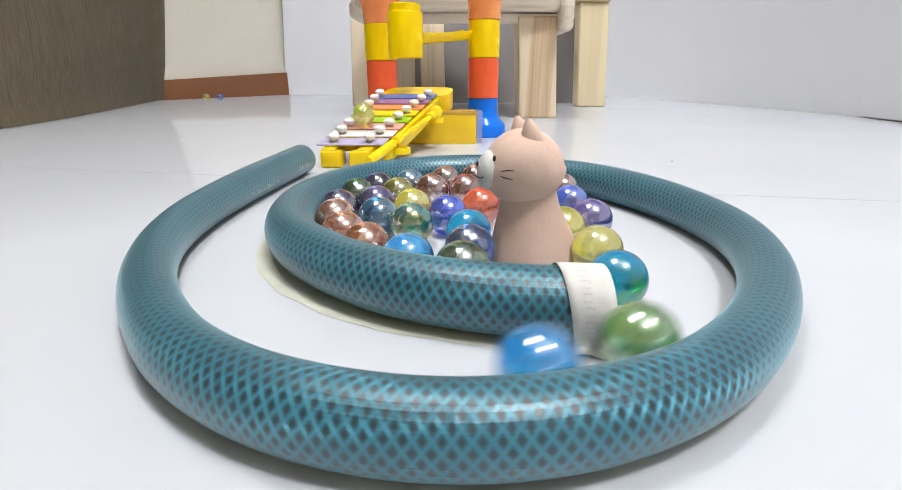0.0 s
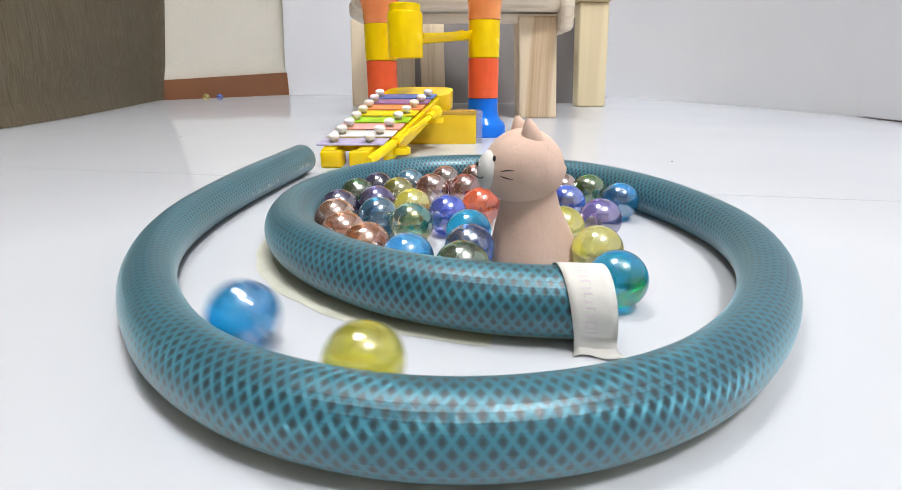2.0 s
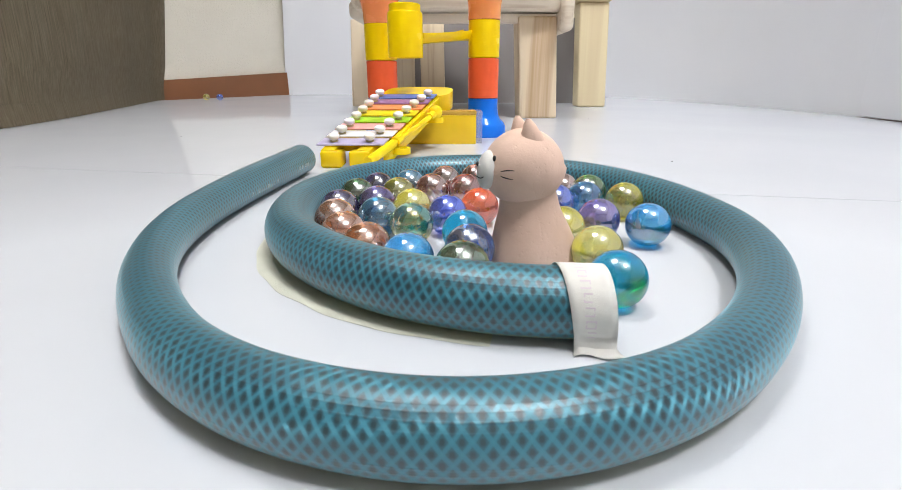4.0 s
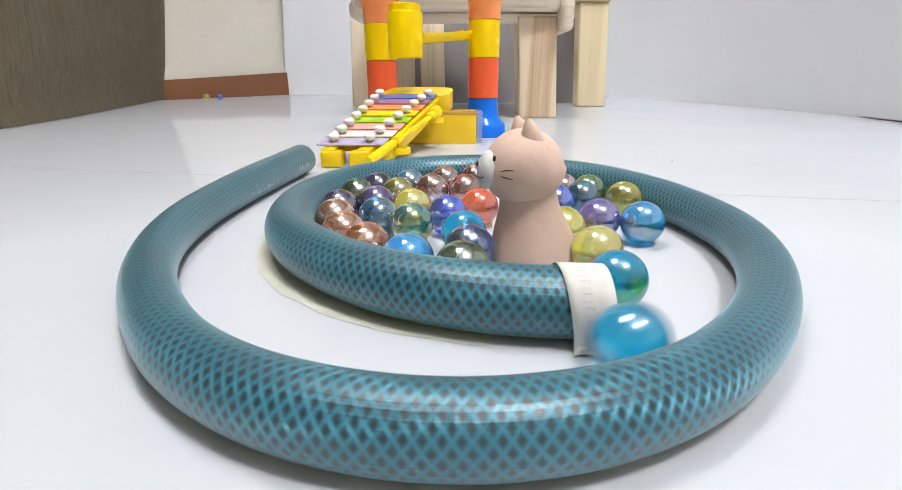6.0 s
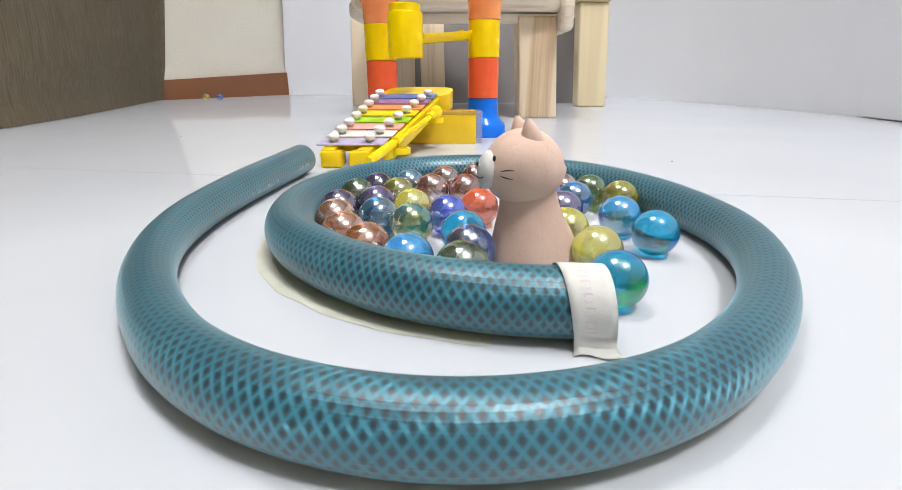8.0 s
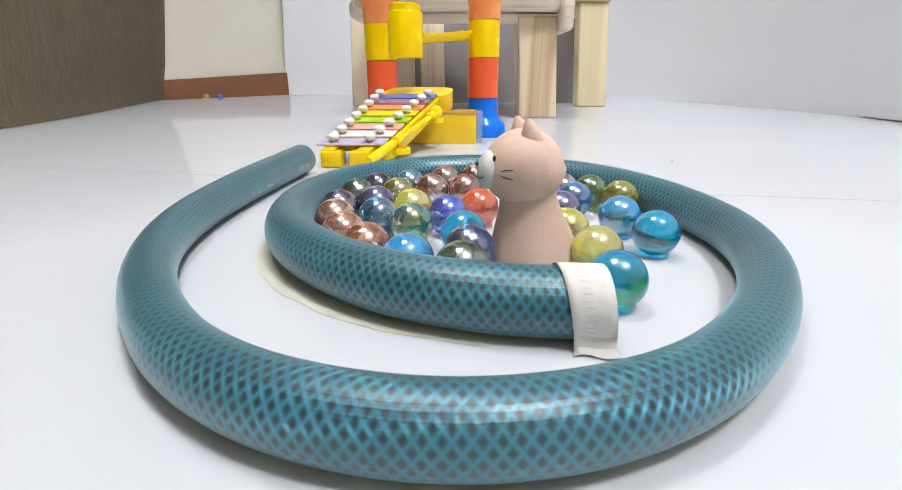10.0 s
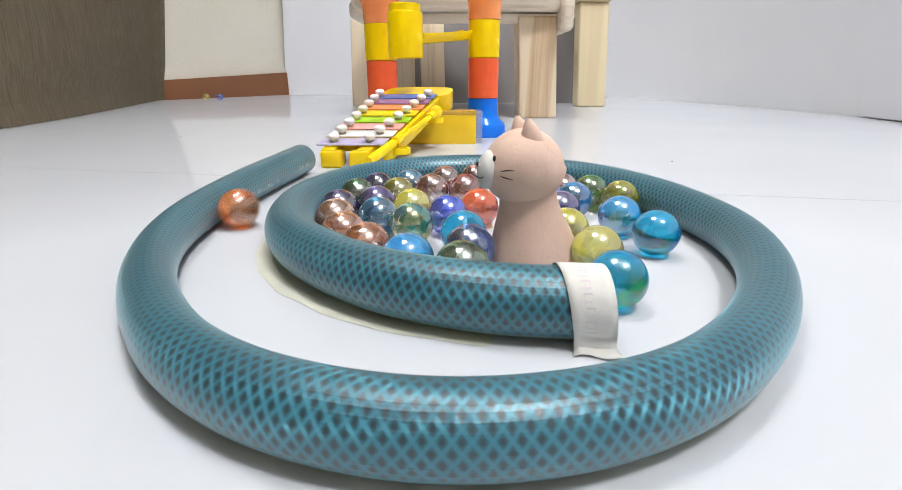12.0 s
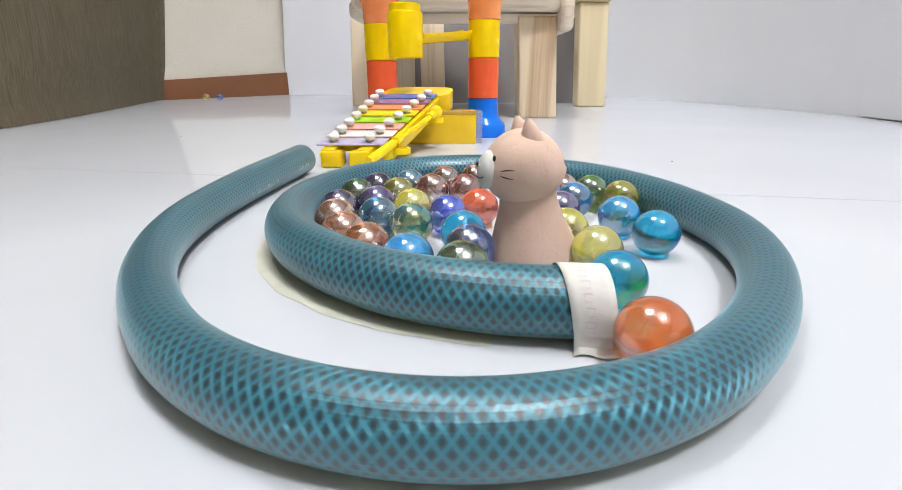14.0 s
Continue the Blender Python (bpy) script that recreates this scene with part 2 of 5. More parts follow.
M_RUBBER = plain("black_rubber", (0.03, 0.035, 0.04), 0.6)


def clay_material():
    """Matt unglazed clay: soft lumps, sparse pits and a faint blush."""
    m, nt, b = nodes_of("matt_pink_clay")
    n = texture_of(nt, "ShaderNodeTexNoise", 90, Detail=4)
    nt.links.new(ramp_of(nt, n.outputs[0], [(0.3, (0.655, 0.46, 0.36)), (0.7, (0.75, 0.545, 0.44))]), b.inputs["Base Color"])
    lumps = texture_of(nt, "ShaderNodeTexNoise", 330, Detail=4, Roughness=0.6)
    pits = texture_of(nt, "ShaderNodeTexNoise", 620, Detail=1)
    pit = ramp_of(nt, pits.outputs[0], [(0.30, (0, 0, 0)), (0.40, (1, 1, 1))])
    where = texture_of(nt, "ShaderNodeTexNoise", 120, Detail=1)
    pit = math_of(nt, "MAXIMUM", pit, ramp_of(nt, where.outputs[0], [(0.45, (1, 1, 1)), (0.6, (0, 0, 0))]))
    bump_of(nt, b, math_of(nt, "ADD", math_of(nt, "MULTIPLY", lumps.outputs[0], 1.0), math_of(nt, "MULTIPLY", pit, 0.5)), 0.32, 0.0005)
    set_in(b, Roughness=0.8, Specular_IOR_Level=0.25)
    return m


M_CAT = clay_material()
M_MUZZLE = plain("white_clay", (0.72, 0.70, 0.66), 0.7, 0, 0.04, 120, 0.2)
M_INK = plain("black_paint", (0.015, 0.012, 0.012), 0.5)
M_TAPE = plain("white_cloth_tape", (0.78, 0.76, 0.71), 0.6, 0, 0.05, 300, 0.3)
M_FILM = plain("yellowed_adhesive_tape", (0.585, 0.585, 0.49), 0.45, 0, 0.06, 90, 0.1)
M_PRINT = plain("faded_lilac_print", (0.73, 0.64, 0.68), 0.6)
M_FADED = plain("faded_white_print", (0.42, 0.52, 0.56), 0.6)
M_HOUSING = plain("lamp_housing", (0.8, 0.8, 0.8), 0.4)


def clear_plastic():
    m, nt, b = nodes_of("clear_acrylic")
    set_in(b, Roughness=0.12)
    b.inputs["Base Color"].default_value = (0.62, 0.60, 0.72, 1)
    tr = nt.nodes.new("ShaderNodeBsdfTransparent")
    sm = nt.nodes.new("ShaderNodeMixShader")
    sm.inputs[0].default_value = 0.3
    nt.links.new(tr.outputs[0], sm.inputs[1])
    nt.links.new(b.outputs[0], sm.inputs[2])
    nt.links.new(sm.outputs[0], nt.nodes["Material Output"].inputs[0])
    return m


M_CLEAR = clear_plastic()


# ---- mesh helpers ----


def part(name, bm, material, parent=None, label="", smooth=True):
    """Link a bmesh as one mesh object, under a thing when given."""
    me = bpy.data.meshes.new(name)
    bm.normal_update()
    bm.to_mesh(me)
    bm.free()
    for mm in (material if isinstance(material, (list, tuple)) else [material]):
        me.materials.append(mm)
    for p in me.polygons:
        p.use_smooth = smooth
    if smooth:
        me.set_sharp_from_angle(angle=radians(38))
    ob = new(name, me)
    if parent is not None:
        ob.parent = parent
    if label:
        tagged(ob, label)
    return ob


def empty(name, at=(0, 0, 0), rz=0.0):
    e = new(name)
    e.empty_display_size = 0.02
    e.matrix_world = pose(*at, 0, 0, rz)
    return e


def add_box(bm, lo, hi, bevel=0.0, seg=2, m=None):
    c = [(a + b) / 2 for a, b in zip(lo, hi)]
    s = [b - a for a, b in zip(lo, hi)]
    mat = Matrix.Translation(c) @ Matrix.Diagonal((*s, 1))
    if m is not None:
        mat = m @ mat
    made = bmesh.ops.create_cube(bm, size=1, matrix=mat)
    if bevel:
        es = list({e for v in made["verts"] for e in v.link_edges})
        bmesh.ops.bevel(bm, geom=es, offset=bevel, segments=seg, affect="EDGES", profile=0.5)
    return made


def add_lathe(bm, profile, seg=40, m=None, closed=False):
    """Turn (radius, height) pairs about z."""
    m = m or Matrix.Identity(4)
    rings = []
    for rad, z in profile:
        if rad < 1e-6:
            rings.append([bm.verts.new(m @ Vector((0, 0, z)))])
        else:
            rings.append([bm.verts.new(m @ Vector((rad * math.cos(2 * math.pi * i / seg), rad * math.sin(2 * math.pi * i / seg), z))) for i in range(seg)])
    pairs = list(zip(rings, rings[1:])) + ([(rings[-1], rings[0])] if closed else [])
    for a, b in pairs:
        for i in range(seg):
            j = (i + 1) % seg
            if len(a) == 1 and len(b) == 1:
                continue
            if len(a) == 1:
                bm.faces.new((a[0], b[j], b[i]))
            elif len(b) == 1:
                bm.faces.new((a[i], a[j], b[0]))
            else:
                bm.faces.new((a[i], a[j], b[j], b[i]))


def add_ball(bm, at, radii, u=32, v=20, turn=None, index=0):
    m = Matrix.Translation(at) @ (turn or Matrix.Identity(4)) @ Matrix.Diagonal((*radii, 1))
    made = bmesh.ops.create_uvsphere(bm, u_segments=u, v_segments=v, radius=1, matrix=m)
    if index:
        for f in {f for w in made["verts"] for f in w.link_faces}:
            f.material_index = index
    return made["verts"]


def spline(points, n=10):
    """Points along a smooth line through the given ones."""
    p = [Vector(q) for q in points]
    p = [2 * p[0] - p[1]] + p + [2 * p[-1] - p[-2]]
    out = []
    for i in range(1, len(p) - 2):
        for k in range(n):
            t = k / n
            a, b, c, d = p[i - 1:i + 3]
            out.append(0.5 * (2 * b + (c - a) * t + (2 * a - 5 * b + 4 * c - d) * t * t + (3 * b - a - 3 * c + d) * t ** 3))
    out.append(p[-2])
    return out


def add_sweep(bm, line, radius, seg=40, uv=False, caps=True, start_angle=0.0, arc=1.0, twist=0.0):
    """A tube round a line of points, level or nearly so, with u along and v round it."""
    lay = bm.loops.layers.uv.verify() if uv else None
    rings, run = [], [0.0]
    for i, p in enumerate(line):
        t = (line[min(i + 1, len(line) - 1)] - line[max(i - 1, 0)]).normalized()
        side = t.cross(Vector((0, 0, 1))).normalized()
        up = side.cross(t)
        if i:
            run.append(run[-1] + (p - line[i - 1]).length)
        n = seg if arc >= 1 else seg + 1
        ring = []
        for k in range(n):
            a = start_angle + 2 * math.pi * arc * k / seg
            rad = radius[i] if isinstance(radius, list) else radius
            ring.append(bm.verts.new(p + rad * (math.cos(a) * side + math.sin(a) * up)))
        rings.append(ring)
    for i in range(len(rings) - 1):
        a, b = rings[i], rings[i + 1]
        for k in range(seg):
            j = (k + 1) % len(a)
            f = bm.faces.new((a[k], b[k], b[j], a[j]))
            if uv:
                for loop, (uu, vv) in zip(f.loops, ((run[i], k), (run[i + 1], k), (run[i + 1], k + 1), (run[i], k + 1))):
                    loop[lay].uv = (uu, vv / seg + twist * uu)
    if caps and arc >= 1:
        bm.faces.new(rings[0])
        bm.faces.new(list(reversed(rings[-1])))


def add_ribbon_wall(bm, line, z0, z1, thick, top_shift=None):
    """An upright sheet along a plan line, with thickness; top_shift leans its top."""
    cols = []
    for i, p in enumerate(line):
        t = (line[min(i + 1, len(line) - 1)] - line[max(i - 1, 0)]).normalized()
        nrm = Vector((-t.y, t.x, 0)) * thick
        sh = Vector(top_shift(i / (len(line) - 1))) if top_shift else Vector()
        b, tp = Vector((p.x, p.y, z0)), Vector((p.x, p.y, z1)) + sh
        cols.append([bm.verts.new(v) for v in (b, tp, tp + nrm, b + nrm)])
    for a, b in zip(cols, cols[1:]):
        for k in range(4):
            bm.faces.new((a[k], a[(k + 1) % 4], b[(k + 1) % 4], b[k]))
    bm.faces.new(cols[0])
    bm.faces.new(list(reversed(cols[-1])))
    bmesh.ops.recalc_face_normals(bm, faces=bm.faces)


def add_prism(bm, outline, z0, z1):
    lo = [bm.verts.new((x, y, z0)) for x, y in outline]
    hi = [bm.verts.new((x, y, z1)) for x, y in outline]
    bm.faces.new(list(reversed(lo)))
    bm.faces.new(hi)
    n = len(outline)
    for i in range(n):
        bm.faces.new((lo[i], lo[(i + 1) % n], hi[(i + 1) % n], hi[i]))
    bmesh.ops.recalc_face_normals(bm, faces=bm.faces)


# ---- the room ----


def build_floor():
    bm = bmesh.new()
    add_box(bm, (-2.0, -2.2, -0.03), (1.9, 2.3, -0.0035))
    tagged(part("floor", bm, M_GAP, smooth=False), "grey underlay below the white boards", "floor", kind="structure")

    # the joint between the two boards runs obliquely across behind the hose
    def joint(x):
        return 0.2905 - 0.185 * x

    g = 0.0003
    for name, outline in (
        ("floor_near_board", [(-1.9, -2.1), (1.8, -2.1), (1.8, joint(1.8) - g), (-1.9, joint(-1.9) - g)]),
        ("floor_far_board", [(-1.9, joint(-1.9) + g), (1.8, joint(1.8) + g), (1.8, 2.2), (-1.9, 2.2)]),
    ):
        bm = bmesh.new()
        add_prism(bm, outline, -0.003, 0.0)
        tagged(part(name, bm, M_FLOOR, smooth=False), "glossy white plastic floor board", "floor", kind="structure")


def build_walls():
    # papered wall with its brown skirting
    a, b = Vector((-0.90, 1.093, 0)), Vector((-0.42, 1.990, 0))
    bm = bmesh.new()
    add_ribbon_wall(bm, [a, b], 0.0, 2.4, 0.06)
    tagged(part("wall_west", bm, M_PAPER, smooth=False), "cream textured wallpaper wall", "wall", kind="structure")
    bm = bmesh.new()
    d = (b - a).normalized()
    nrm = Vector((d.y, -d.x, 0)) * 0.009
    add_ribbon_wall(bm, [a + nrm, b + nrm], 0.0, 0.060, 0.0085, lambda f: (0, 0, 0.05 * (f - 0.5)))
    tagged(part("baseboard", bm, M_SKIRT, smooth=False), "brown wooden skirting board", "baseboard", kind="structure")
    # white sheet that bends round the back and the right side
    line = spline([(-0.556, 1.735, 0), (-0.30, 1.765, 0), (0.0, 1.78, 0), (0.30, 1.74, 0), (0.477, 1.544, 0), (0.593, 1.269, 0),
                   (0.626, 1.077, 0), (0.641, 0.919, 0), (0.642, 0.79, 0)], 8)
    bm = bmesh.new()
    add_ribbon_wall(bm, line, 0.0, 0.75, 0.003, lambda f: (0.072 * 0.68 * (1 - f) ** 4, 0, 0))
    tagged(part("backdrop", bm, M_BACKDROP), "bent white plastic backdrop sheet standing on the floor", "backdrop", kind="structure")
    line = spline([(0.640, 0.80, 0), (0.622, 0.62, 0), (0.62, 0.3, 0), (0.66, -0.3, 0), (0.72, -1.0, 0)], 6)
    bm = bmesh.new()
    add_ribbon_wall(bm, line, 0.0022, 0.75, 0.003)
    tagged(part("side_sheet", bm, M_BACKDROP), "white plastic sheet standing beside the floor boards", "backdrop", kind="structure")
    bm = bmesh.new()
    add_ribbon_wall(bm, [p + Vector((-0.002, 0, 0)) for p in line], 0.0, 0.0022, 0.003, lambda f: (0, 0, -0.0019 * max(0, 1 - 5 * f)))
    tagged(part("trim", bm, M_DARKWOOD), "dark brown strip at the foot of the side sheet", "trim", kind="structure")
    # plain walls and ceiling that close the room
    for name, lo, hi in (("wall_south", (-2.0, -2.2, -0.03), (1.9, -2.1, 2.4)), ("wall_east", (1.8, -2.1, -0.03), (1.9, 2.3, 2.4)),
                         ("wall_north", (-2.0, 2.2, -0.03), (1.8, 2.3, 2.4)), ("wall_far_west", (-2.0, -2.1, -0.03), (-1.9, 2.2, 2.4))):
        bm = bmesh.new()
        add_box(bm, lo, hi)
        tagged(part(name, bm, M_ROOM, smooth=False), "plain beige painted wall", "wall", kind="structure")
    bm = bmesh.new()
    add_box(bm, (-2.0, -2.2, 2.4), (1.9, 2.3, 2.5))
    tagged(part("ceiling", bm, M_CEIL, smooth=False), "white ceiling", "ceiling", kind="structure")


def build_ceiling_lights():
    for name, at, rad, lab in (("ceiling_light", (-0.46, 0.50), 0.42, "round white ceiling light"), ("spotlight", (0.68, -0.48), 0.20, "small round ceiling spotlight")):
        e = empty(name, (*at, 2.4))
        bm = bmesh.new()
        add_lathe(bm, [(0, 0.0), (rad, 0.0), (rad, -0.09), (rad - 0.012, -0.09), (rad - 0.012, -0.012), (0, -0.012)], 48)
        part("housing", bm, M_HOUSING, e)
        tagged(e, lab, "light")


def build_curtain():
    base = spline([(-0.752, 1.345, 0), (-0.736, 1.27, 0), (-0.656, 1.020, 0), (-0.598, 0.835, 0), (-0.538, 0.602, 0), (-0.515, 0.3, 0), (-0.54, -0.3, 0)], 24)
    e = empty("curtain", (-0.64, 0.9, 0))
    bm = bmesh.new()
    rows = []
    n = len(base) - 1
    for j in range(26):
        z = 0.0012 + 1.5 * (j / 25) ** 1.6
        row = []
        for i, p in enumerate(base):
            t = (base[min(i + 1, n)] - base[max(i - 1, 0)]).normalized()
            nr = Vector((-t.y, t.x, 0))
            s = i / n
            wave = 0.0022 * math.sin(s * 26) + 0.0012 * math.sin(s * 61 + 1.5 + z * 2)
            lean = Vector((0.165, 0.02, 0)) * z * (1 - s) ** 1.5
            belly = 0.012 * math.exp(-((z - 0.035) / 0.03) ** 2)
            q = p + nr * (wave * min(1, z / 0.1 + 0.25) - belly * 0.4) + lean
            row.append(bm.verts.new((q.x, q.y, z)))
        rows.append(row)
    for a, b in zip(rows, rows[1:]):
        for i in range(n):
            bm.faces.new((a[i], a[i + 1], b[i + 1], b[i]))
    cloth = part("cloth", bm, M_CURTAIN, e)
    cloth.data.transform(Matrix.Translation((0.64, -0.9, 0)))
    # stitched hem along the foot
    bm = bmesh.new()
    hem = []
    for z, off in ((0.0010, 0.0004), (0.0014, 0.0022), (0.026, 0.0027), (0.0272, 0.0006)):
        row = []
        for i, p in enumerate(base):
            t = (base[min(i + 1, n)] - base[max(i - 1, 0)]).normalized()
            s = i / n
            wave = 0.0022 * math.sin(s * 26) + 0.0012 * math.sin(s * 61 + 1.5 + z * 2)
            q = p + Vector((-t.y, t.x, 0)) * (wave * min(1, z / 0.1 + 0.25) - 0.0048 * math.exp(-((z - 0.035) / 0.03) ** 2) + off + 0.0004 * math.sin(s * 300))
            q += Vector((0.165, 0.02, 0)) * z * (1 - s) ** 1.5
            row.append(bm.verts.new((q.x + 0.64, q.y - 0.9, z * (1 + 0.10 * math.sin(s * 19 + 1))))) 
        hem.append(row)
    for a, b in zip(hem, hem[1:]):
        for i in range(n):
            bm.faces.new((a[i], a[i + 1], b[i + 1], b[i]))
    part("hem", bm, M_CURTAIN, e)
    so = cloth.modifiers.new("thickness", "SOLIDIFY")
    so.thickness = 0.002
    tagged(e, "dark olive-brown woven curtain touching the floor", "curtain")


build_floor()
build_walls()
build_ceiling_lights()
build_curtain()

# ---- the hose ----
# plan position and radius along the hose; it is a little pinched where it bends most
HOSE_LINE = [
    (-0.0989, 0.3275, 0.0093), (-0.1010, 0.2993, 0.0090), (-0.1030, 0.2710, 0.0088), (-0.1046, 0.2426, 0.0085), (-0.1052, 0.2142, 0.0081), (-0.1035, 0.1860, 0.0078),
    (-0.0980, 0.1585, 0.0074), (-0.0875, 0.1321, 0.0072), (-0.0723, 0.1079, 0.0073), (-0.0537, 0.0869, 0.0077), (-0.0315, 0.0723, 0.0080), (-0.0063, 0.0653, 0.0081),
    (0.0194, 0.0669, 0.0081), (0.0439, 0.0772, 0.0078), (0.0649, 0.0946, 0.0075), (0.0824, 0.1167, 0.0074), (0.0951, 0.1416, 0.0077), (0.1013, 0.1686, 0.0081),
    (0.1000, 0.1971, 0.0084), (0.0929, 0.2255, 0.0087), (0.0798, 0.2511, 0.0089), (0.0607, 0.2714, 0.0090), (0.0368, 0.2840, 0.0090), (0.0103, 0.2875, 0.0090),
    (-0.0159, 0.2812, 0.0090), (-0.0385, 0.2660, 0.0089), (-0.0548, 0.2436, 0.0089), (-0.0630, 0.2168, 0.0088), (-0.0629, 0.1887, 0.0088), (-0.0548, 0.1624, 0.0088),
    (-0.0390, 0.1402, 0.0089), (-0.0176, 0.1229, 0.0089), (0.0087, 0.1124, 0.0090), (0.0397, 0.1086, 0.0090),
]
HOSE_R = HOSE_LINE[-1][2]


def build_hose():
    line = spline(HOSE_LINE, 12)       # the middle lies one radius above the floor
    line = line[:-1]
    rad = [p.z for p in line]
    e = empty("garden_hose", (0, 0.17, 0))
    shift = Matrix.Translation((0, -0.17, 0))
    bm = bmesh.new()
    add_sweep(bm, line, rad, 40, uv=True, caps=False)
    part("tube", bm, M_HOSE, e).data.transform(shift)
    for name, pts in (("cut_end", line[:2]), ("cut_end", line[-1:-3:-1])):
        # cut face: dark ring with its bore
        t = (pts[0] - pts[1]).normalized()
        m = Matrix.Translation(pts[0]) @ t.to_track_quat("Z", "Y").to_matrix().to_4x4()
        bm = bmesh.new()
        add_lathe(bm, [(HOSE_R, -0.0006), (HOSE_R * 0.97, 0.0002), (HOSE_R * 0.66, 0.0002), (HOSE_R * 0.63, -0.0006), (HOSE_R * 0.63, -0.02), (0, -0.02)], 32, m)
        part(name, bm, M_RUBBER, e, "dark rubber cut end").data.transform(shift)
    # white cloth tape wound over the inner end, with its loose foot on the floor
    n = len(line)
    seg = line[n - 6:n]
    a, b = seg[0], seg[-1]
    d = (b - a).normalized()
    out = Vector((d.y, -d.x, 0))

    def wound(s, ang, lift=0.0):
        """A point of the tape: s across its width, ang round the hose from the far side over the top to the near side."""
        skew = 0.0034 * (ang - 90) / 180
        s0 = 0.13 + 0.12 * max(0, ang - 90) / 130
        s = s0 + (1 - s0) * s
        o = math.cos(radians(180 - ang)) * out + math.sin(radians(180 - ang)) * Vector((0, 0, 1))
        return a.lerp(b, s) + d * skew + o * (HOSE_R + 0.0005 + lift)

    bm = bmesh.new()
    rows = [[bm.verts.new(wound(k / 6 * 0.98, ang)) for k in range(7)] for ang in range(-40, 221, 9)]
    # the loose end leaves the hose and lies on the floor
    for off, z, wid in ((0.0008, 0.0012, 0.0), (0.0021, 0.0005, 0.02), (0.0033, 0.0004, 0.04)):
        row = []
        for k in range(7):
            s = k / 6 * 0.98
            base = wound(s, 215) + out * off * (1 - 0.25 * math.sin(7 * s)) + d * (wid * 0.05 * (s - 0.2))
            row.append(bm.verts.new((base.x, base.y, z + 0.0003 * abs(math.sin(6 * s + 40 * off)))))
        rows.append(row)
    for p, q in zip(rows, rows[1:]):
        for k in range(6):
            bm.faces.new((p[k], p[k + 1], q[k + 1], q[k]))
    tape = part("tape", bm, M_TAPE, e, "white cloth tape with faded lilac print")
    tape.data.transform(shift)
    tape.modifiers.new("thickness", "SOLIDIFY").thickness = 0.0002
    # unreadable print: plain bars down the tape
    for k in range(7):
        bm = bmesh.new()
        ang = 92 + k * 19
        c, c2 = wound(0.40, ang, 0.00014), wound(0.40, ang + 3, 0.00014)
        across = d
        down = (c2 - c - d * (c2 - c).dot(d)).normalized()
        m = Matrix.Translation(c) @ Matrix((across, down, across.cross(down))).transposed().to_4x4()
        w = 0.0010 + 0.0001 * (k % 3)
        add_box(bm, (-w, -0.00118, -0.00004), (w, -0.0008, 0.00004), m=m)
        add_box(bm, (-w, 0.0007, -0.00004), (w, 0.00108, 0.00004), m=m)
        if k % 2:
            add_box(bm, (-w, -0.0008, -0.00004), (-w + 0.0003, 0.0007, 0.00004), m=m)
        if k % 3:
            add_box(bm, (w - 0.0003, -0.0008, -0.00004), (w, 0.0007, 0.00004), m=m)
        part("print_mark", bm, M_PRINT, tape, smooth=False).data.transform(shift)
    for k, ang in [(q, 186) for q in (6, 7, 8, 10, 12)] + [(q, 192) for q in (26, 28, 31, 36, 39)]:
        p, t = line[k], (line[k + 1] - line[k]).normalized()
        side = t.cross(Vector((0, 0, 1))).normalized()
        o = math.cos(radians(ang)) * side - math.sin(radians(ang)) * Vector((0, 0, -1))
        m = Matrix.Translation(p + o * (p.z + 0.00004)) @ Matrix((t, o.cross(t), o)).transposed().to_4x4()
        bm = bmesh.new()
        add_box(bm, (-0.0011, -0.0011, -0.00004), (-0.0007, 0.0011, 0.00004), m=m)
        add_box(bm, (0.0002 + 0.0001 * (k % 3), -0.0011, -0.00004), (0.0006 + 0.0001 * (k % 3), 0.0011, 0.00004), m=m)
        add_box(bm, (-0.0007, 0.0005 - 0.0004 * (k % 4), -0.00004), (0.0002, 0.0008 - 0.0004 * (k % 4), 0.00004), m=m)
        part("print_mark", bm, M_FADED, e, "faded pale print", smooth=False).data.transform(shift)
    tagged(e, "teal braided garden hose coiled in a spiral on the white floor", "hose")
    # yellowed strip of tape under the inner turn
    film = line[n - 66:n - 10]
    bm = bmesh.new()
    cols = []
    for i, p in enumerate(film):
        t = (film[min(i + 1, len(film) - 1)] - film[max(i - 1, 0)]).normalized()
        o = Vector((t.y, -t.x, 0))
        s = i / (len(film) - 1)
        wid = 0.0108 + 0.0024 * math.sin(math.pi * min(1, s * 1.15)) - 0.0024 * s ** 3 + 0.0002 * math.sin(s * 40) + 0.0007 * noise.noise((s * 9, 3.1, 0))
        cols.append([bm.verts.new((*(p + o * w).xy, z)) for w, z in ((0.001, 0.0001), (wid * 0.75, 0.0001), (wid, 0.0001))])
    for p, q in zip(cols, cols[1:]):
        for k in range(2):
            bm.faces.new((p[k], q[k], q[k + 1], p[k + 1]))
    strip = part("adhesive_strip", bm, M_FILM, smooth=False)
    strip.modifiers.new("thickness", "SOLIDIFY").thickness = 0.00005
    tagged(strip, "yellowed adhesive tape strip under the hose coil", "tape")


build_hose()

# ---- the cat figurine ----


